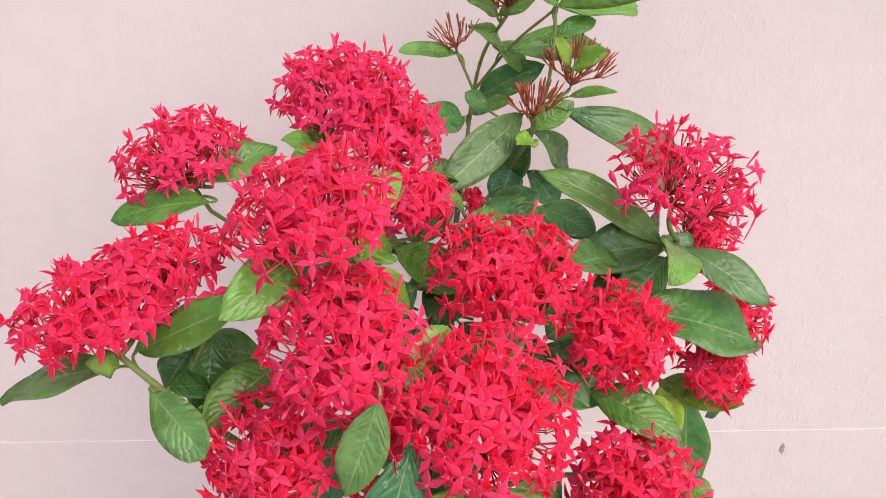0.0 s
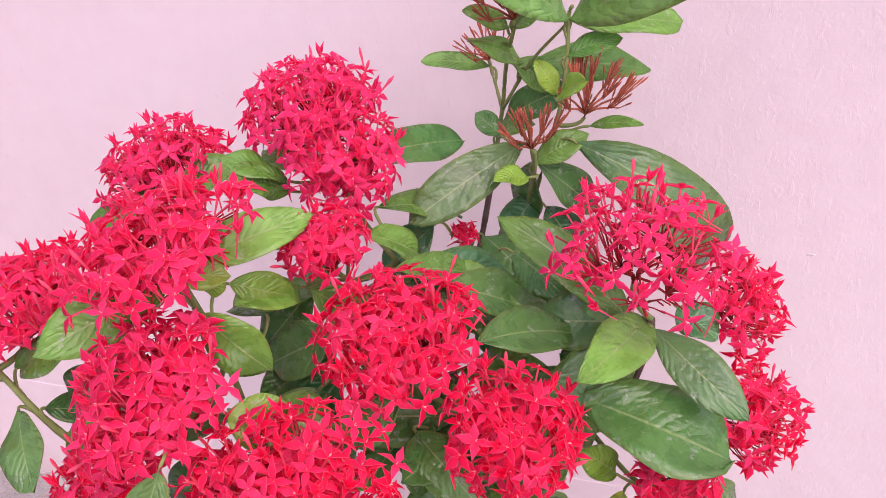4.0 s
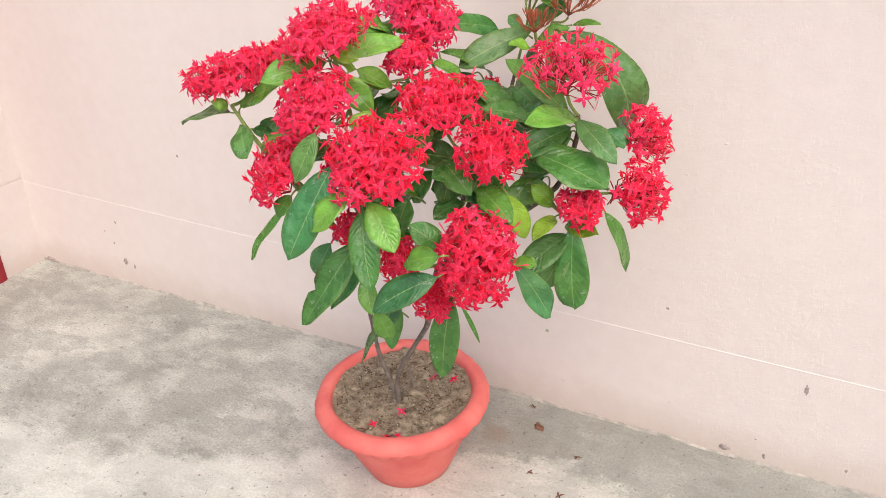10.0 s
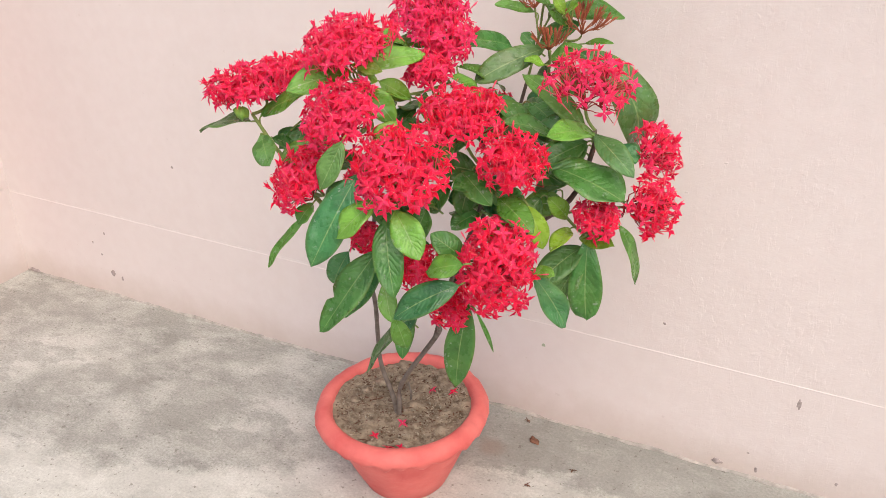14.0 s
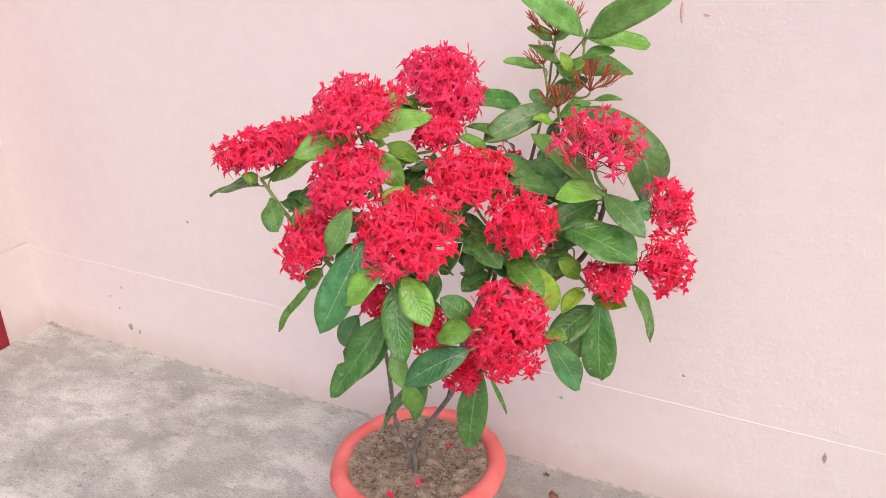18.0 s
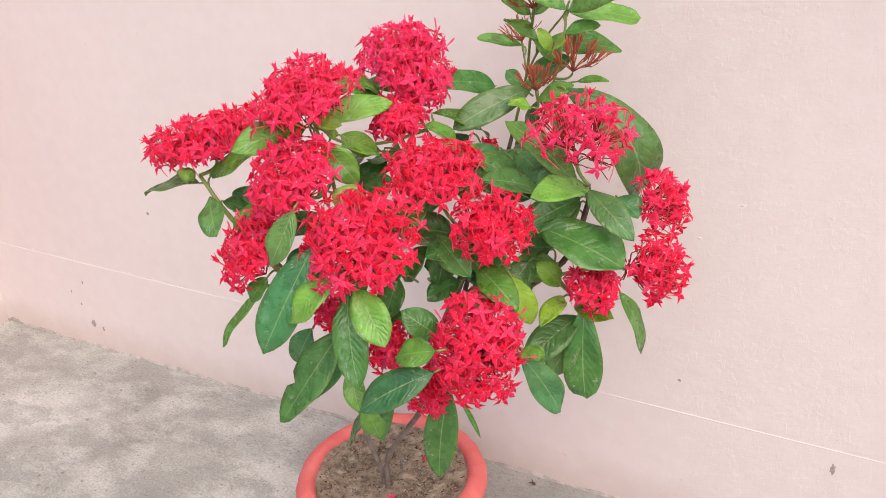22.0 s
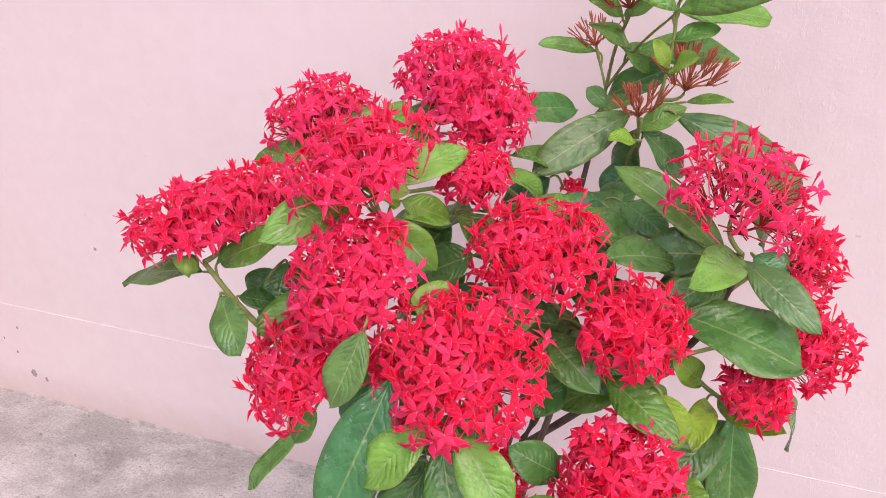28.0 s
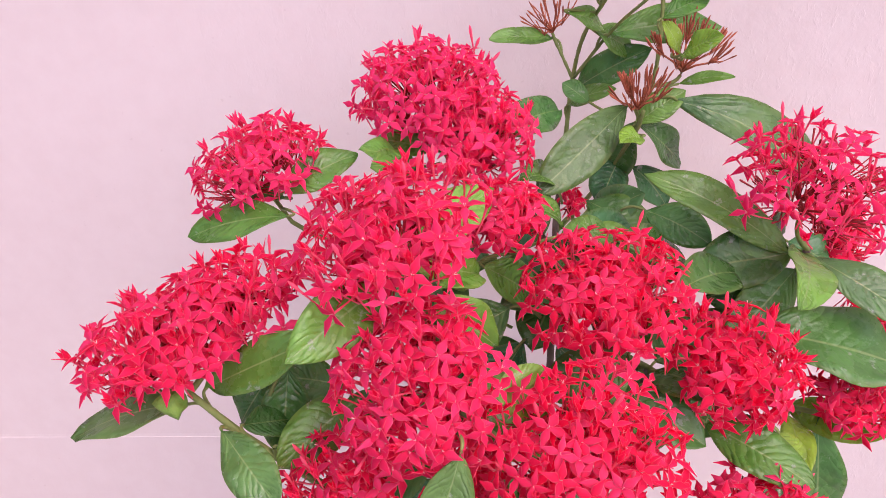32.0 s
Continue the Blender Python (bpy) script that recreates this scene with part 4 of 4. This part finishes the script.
leaf((0.226, 1.046, 1.07), (0.322, 1.088, 1.055), 0.041, LIGHT, 0.16, blunt=0.8)
leaf((0.223, 1.04, 1.039), (0.272, 1.061, 1.049), 0.024, MID, 0.28)
leaf((0.176, 1.078, 1.014), (0.292, 1.105, 1.003), 0.044, MID, 0.14)
leaf((0.138, 1.104, 0.944), (0.22, 1.088, 0.992), 0.039, DARK, 0.14)
leaf((0.132, 1.098, 0.93), (0.182, 1.072, 0.956), 0.023, MID, 0.2)
leaf((0.243, 1.045, 0.968), (0.296, 1.035, 0.976), 0.014, LIGHT, 0.12)
leaf((0.197, 1.005, 0.945), (0.247, 1.023, 0.97), 0.030, MID, 0.12)
leaf((0.2, 0.975, 0.945), (0.177, 0.941, 0.957), 0.023, YOUNG, 0.12)
leaf((0.152, 1.049, 0.953), (0.126, 1.053, 0.974), 0.024, DARK, 0.12)
leaf((0.196, 1.008, 0.945), (0.165, 1.075, 0.845), 0.041, DARK, 0.08)
leaf((0.2, 1.008, 0.945), (0.248, 1.05, 0.875), 0.041, DARK, 0.1)
leaf((0.16, 1.075, 1.02), (0.2, 1.1, 0.985), 0.035, MID, 0.12)
leaf((0.165, 1.06, 1.06), (0.13, 1.03, 1.085), 0.024, MID, 0.12)
leaf((0.165, 1.06, 1.06), (0.205, 1.05, 1.08), 0.024, MID, 0.12)
leaf((-0.128, 0.865, 0.937), (-0.234, 0.872, 0.914), 0.042, MID, 0.14)
leaf((-0.141, 0.90, 0.938), (-0.190, 0.90, 0.948), 0.024, DARK, 0.12)
leaf((-0.14, 0.895, 0.945), (-0.07, 0.93, 0.965), 0.040, MID, 0.14)
leaf((0.0, 0.93, 0.965), (-0.055, 0.94, 0.975), 0.040, MID, 0.14)
leaf((0.008, 0.71, 0.976), (0.019, 0.74, 0.962), 0.031, YOUNG, 0.13)
leaf((0.03, 0.84, 0.887), (-0.011, 0.8, 0.84), 0.046, DARK, 0.13)
leaf((0.044, 0.84, 0.822), (-0.01, 0.78, 0.801), 0.046, DARK, 0.13)
leaf((0.081, 0.82, 0.817), (0.032, 0.8, 0.809), 0.028, DARK, 0.13)
leaf((-0.011, 0.9, 0.965), (-0.05, 0.86, 1.003), 0.033, MID, 0.13)
leaf((-0.01, 0.9, 0.954), (-0.039, 0.85, 0.992), 0.037, MID, 0.13)
leaf((0.141, 0.75, 0.811), (0.106, 0.74, 0.755), 0.037, DARK, 0.13)
leaf((0.17, 0.76, 0.832), (0.159, 0.74, 0.761), 0.041, DARK, 0.13)
leaf((0.178, 0.78, 0.785), (0.127, 0.76, 0.773), 0.041, DEEP, 0.13)
leaf((0.163, 0.74, 0.833), (0.228, 0.7, 0.806), 0.042, DARK, 0.13)
leaf((0.202, 0.66, 0.735), (0.159, 0.64, 0.774), 0.040, DARK, 0.13)
leaf((0.338, 0.81, 0.715), (0.288, 0.732, 0.668), 0.048, GREYED, 0.13)
leaf((0.102, 0.6, 0.7), (0.125, 0.575, 0.65), 0.029, MID, 0.13)
leaf((0.115, 0.6, 0.644), (0.122, 0.62, 0.578), 0.031, MID, 0.13)
leaf((0.307, 0.68, 0.73), (0.336, 0.66, 0.732), 0.029, LIGHT, 0.13)
leaf((-0.016, 0.6, 0.805), (-0.032, 0.58, 0.776), 0.028, MID, 0.13)
leaf((0.015, 0.64, 0.713), (-0.018, 0.64, 0.65), 0.041, DEEP, 0.13)
leaf((0.11, 0.72, 0.77), (0.109, 0.68, 0.726), 0.041, DARK, 0.13)
leaf((0.181, 0.76, 0.762), (0.152, 0.72, 0.745), 0.037, DARK, 0.13)
leaf((0.113, 0.8, 0.831), (0.151, 0.78, 0.792), 0.041, DEEP, 0.13)
leaf((0.226, 0.84, 0.821), (0.287, 0.84, 0.798), 0.041, DARK, 0.13)
leaf((0.259, 0.82, 0.778), (0.237, 0.78, 0.736), 0.041, DARK, 0.13)
leaf((-0.066, 0.74, 0.839), (-0.125, 0.72, 0.868), 0.037, DARK, 0.13)
leaf((-0.121, 0.72, 0.869), (-0.148, 0.7, 0.836), 0.035, DARK, 0.13)
leaf((0.119, 0.86, 0.893), (0.192, 0.92, 0.871), 0.051, DEEP, 0.13)
leaf((0.198, 0.92, 0.895), (0.255, 0.88, 0.878), 0.041, DARK, 0.13)
leaf((0.055, 0.8, 0.917), (0.095, 0.84, 0.853), 0.041, MID, 0.13)
leaf((0.002, 0.7, 0.99), (0.042, 0.72, 0.98), 0.024, YOUNG, 0.13)
leaf((0.022, 0.74, 0.958), (0.052, 0.78, 0.923), 0.032, LIGHT, 0.13)
leaf((-0.100, 0.712, 0.884), (-0.108, 0.680, 0.818), 0.042, DARK, 0.05)
leaf((-0.044, 0.692, 0.866), (-0.099, 0.643, 0.842), 0.044, MID, 0.13, blunt=0.02)
leaf((0.227, 0.78, 0.768), (0.191, 0.74, 0.828), 0.041, DARK, 0.13)
leaf((0.178, 0.8, 0.796), (0.22, 0.76, 0.756), 0.046, DEEP, 0.13)
leaf((0.254, 0.72, 0.809), (0.289, 0.72, 0.754), 0.051, GREYED, 0.13)
leaf((0.266, 0.84, 0.875), (0.298, 0.88, 0.89), 0.028, GREYED, 0.13)
leaf((0.01, 0.7, 0.8), (-0.06, 0.69, 0.76), 0.046, DARK, 0.13)
leaf((0.02, 0.69, 0.78), (-0.03, 0.67, 0.725), 0.044, DEEP, 0.13)
leaf((0.0, 0.72, 0.83), (-0.075, 0.72, 0.81), 0.046, DARK, 0.13)
leaf((0.05, 0.69, 0.69), (0.0, 0.64, 0.59), 0.044, DARK, 0.08)
leaf((0.11, 0.7, 0.64), (0.08, 0.66, 0.56), 0.040, DEEP, 0.08)
leaf((0.075, 0.79, 0.88), (0.01, 0.78, 0.845), 0.051, DARK, 0.13)
leaf((0.085, 0.78, 0.85), (0.04, 0.765, 0.78), 0.051, DEEP, 0.13)
leaf((0.06, 0.83, 0.9), (0.0, 0.85, 0.88), 0.051, DARK, 0.13)
leaf((0.02, 0.78, 0.9), (-0.04, 0.83, 0.88), 0.046, DARK, 0.13)
leaf((0.11, 0.95, 0.9), (0.06, 0.93, 0.85), 0.046, DEEP, 0.13)
leaf((0.147, 1.0, 0.834), (0.204, 0.98, 0.88), 0.046, DEEP, 0.13)
leaf((0.171, 0.95, 0.828), (0.23, 0.93, 0.831), 0.046, DEEP, 0.13)
leaf((0.189, 0.92, 0.831), (0.17, 0.9, 0.789), 0.046, DEEP, 0.13)
leaf((0.184, 1.05, 0.885), (0.161, 1.02, 0.844), 0.041, DEEP, 0.13)
leaf((0.198, 1.04, 0.878), (0.231, 1.02, 0.839), 0.041, DEEP, 0.13)
leaf((0.341, 0.95, 0.834), (0.378, 0.93, 0.817), 0.041, DEEP, 0.13)
leaf((0.266, 0.88, 0.769), (0.233, 0.86, 0.751), 0.046, DEEP, 0.13)


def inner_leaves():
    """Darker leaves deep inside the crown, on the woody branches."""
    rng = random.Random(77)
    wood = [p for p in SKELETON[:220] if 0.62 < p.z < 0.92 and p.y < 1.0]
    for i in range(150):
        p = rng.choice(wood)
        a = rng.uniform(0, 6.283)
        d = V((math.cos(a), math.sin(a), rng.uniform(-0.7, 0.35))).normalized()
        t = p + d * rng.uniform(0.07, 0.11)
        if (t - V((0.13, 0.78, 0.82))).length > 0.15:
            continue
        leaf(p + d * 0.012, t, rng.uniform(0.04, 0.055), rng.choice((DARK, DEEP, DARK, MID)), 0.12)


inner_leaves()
# The young folded bud in the fork of the side shoot.
bm = bmesh.new()
bmesh.ops.create_uvsphere(bm, u_segments=12, v_segments=8, radius=0.011)
for v in bm.verts:
    v.co *= 1 + 0.42 * noise.noise(v.co * 130) + 0.16 * math.sin(4 * math.atan2(v.co.y, v.co.x))
    v.co.z *= 0.85
bmesh.ops.translate(bm, verts=bm.verts, vec=(-0.164, 0.642, 0.912))
in_plant("leaf_bud", finish(bm, "leaf_bud", mottled("young_green", (0.10, 0.22, 0.03), (0.22, 0.38, 0.06), 90, 0.5, 0.4, 0.002, 200)), "tight green leaf bud")

# ---- fallen bits and marks ----


def scrap(name, at, size, label, category, mat, seed, flat=0.35, turn=0.0):
    rng = random.Random(seed)
    bm = bmesh.new()
    bmesh.ops.create_icosphere(bm, subdivisions=3, radius=1)
    for v in bm.verts:
        v.co *= 1 + 0.65 * noise.noise(v.co * 1.7 + V((seed, 0, 0)))
        v.co = V((v.co.x * size[0], v.co.y * size[1], v.co.z * size[2]))
    ob = new(name, finish(bm, name, mat))
    ob.matrix_world = Matrix.Translation(at) @ Matrix.Rotation(turn, 4, "Z")
    return tagged(ob, label, category)


def fallen(at, seed, mat=PETAL, label="fallen red ixora flower lying on the soil", s=0.9):
    ob = new("fallen_flower", OPEN[seed % 9] if mat is PETAL else DRY_FLOWER)
    ob.matrix_world = Matrix.Translation(at) @ Euler((0.25, 0.15, seed)).to_matrix().to_4x4() @ Matrix.Diagonal((s, s, s, 1))
    return tagged(ob, label, "flower", "fallen flowers")


DRY_FLOWER = flower_mesh(3)
DRY_FLOWER.materials[0], DRY_FLOWER.materials[1] = DRY, DRY
for k, (x, y) in enumerate(((-0.044, 0.882), (-0.077, 0.824), (-0.012, 0.814), (-0.035, 0.806), (-0.039, 1.006), (0.005, 1.018))):
    fallen((x, y, 0.196 + 0.042 * (y - POT_AT.y)), k)
for k, (x, y) in enumerate(((0.097, 1.232), (0.253, 1.11), (0.18, 1.022), (0.263, 0.984))):
    fallen((x, y, 0.004), k + 2, DRY, "dried dark flower lying on the cement floor" if k < 3 else "fallen reddish flower lying on the cement floor", 0.75)
scrap("dry_leaf", (0.138, 1.171, 0.003), (0.016, 0.008, 0.002), "curled brown dry leaf scrap on the cement floor", "dry leaf", DRY, 3, turn=-0.5)
scrap("wall_mark", (0.677, WALL_Y, 0.219), (0.0040, 0.0010, 0.011), "dark smear on the pink wall under the joint", "stain", STAIN, 4)
scrap("wall_mark", (-1.259, WALL_Y, 0.079), (0.008, 0.002, 0.010), "dark crumbly spot at the foot of the wall", "stain", STAIN, 5)
scrap("wall_mark", (-1.225, WALL_Y, 0.067), (0.004, 0.001, 0.007), "small dark spot at the foot of the wall", "stain", STAIN, 6)
scrap("wall_mark", (0.387, WALL_Y, 0.337), (0.003, 0.001, 0.003), "tiny dark dot on the pink wall", "stain", STAIN, 7)
scrap("wall_mark", (0.535, WALL_Y, 0.02), (0.011, 0.004, 0.006), "small grey chip in the wall's foot", "stain", STAIN, 8)
scrap("wall_mark", (-1.615, WALL_Y, 0.008), (0.022, 0.006, 0.006), "dark crumbs in the corner of the wall", "stain", STAIN, 9)
for k, (x, z, r) in enumerate(((-1.266, 0.209, 0.0032), (-1.321, 0.169, 0.0028), (-1.292, 0.134, 0.0032), (-0.953, 0.470, 0.0035))):
    scrap("wall_mark", (x, WALL_Y, z), (r, 0.0009, r * 1.2), "tiny dark dot on the pink wall", "stain", STAIN, 21 + k)
RUST = mottled("rusty_smear", (0.55, 0.36, 0.32), (0.66, 0.47, 0.43), 60, 0.9, 0.1)
PALE_MARK = mottled("grey_smear", (0.56, 0.485, 0.475), (0.65, 0.57, 0.555), 60, 0.9, 0.1)
MOSS = mottled("green_speck", (0.30, 0.34, 0.24), (0.42, 0.45, 0.34), 60, 0.9, 0.1)
scrap("wall_mark", (0.329, WALL_Y, 1.080), (0.0035, 0.0008, 0.017), "faint rusty streak on the pink wall", "stain", RUST, 12)
scrap("wall_mark", (0.373, WALL_Y, 1.077), (0.006, 0.0008, 0.003), "faint rusty dash on the pink wall", "stain", RUST, 13)
scrap("wall_mark", (0.467, WALL_Y, 0.714), (0.005, 0.0004, 0.002), "faint grey scratch on the pink wall", "stain", PALE_MARK, 14)
scrap("wall_mark", (0.399, WALL_Y, 0.642), (0.004, 0.0004, 0.002), "faint grey scratch on the pink wall", "stain", PALE_MARK, 15)
scrap("wall_mark", (0.118, WALL_Y, 0.207), (0.004, 0.0012, 0.005), "small greenish speck under the wall's joint", "stain", MOSS, 16)
scrap("wall_mark", (0.618, WALL_Y, 0.025), (0.004, 0.0012, 0.008), "small dark speck at the foot of the wall", "stain", STAIN, 17)
scrap("wall_mark", (0.597, WALL_Y, 0.064), (0.003, 0.0010, 0.002), "tiny dark dot at the foot of the wall", "stain", STAIN, 18)
scrap("wall_mark", (0.778, WALL_Y, 0.046), (0.003, 0.0010, 0.004), "tiny dark dot at the foot of the wall", "stain", STAIN, 19)
bm = bmesh.new()
tube(bm, spline([V((-0.070, 0.965, 0.180)), V((-0.069, 0.964, 0.208)), V((-0.073, 0.962, 0.236))], 4), [0.0026, 0.0026, 0.0024, 0.0024, 0.0023, 0.0022, 0.002, 0.0018, 0.0014], 7)
tagged(new("dry_stick", finish(bm, "dry_stick", BARK)), "short grey broken stick standing in the potting soil", "stick")
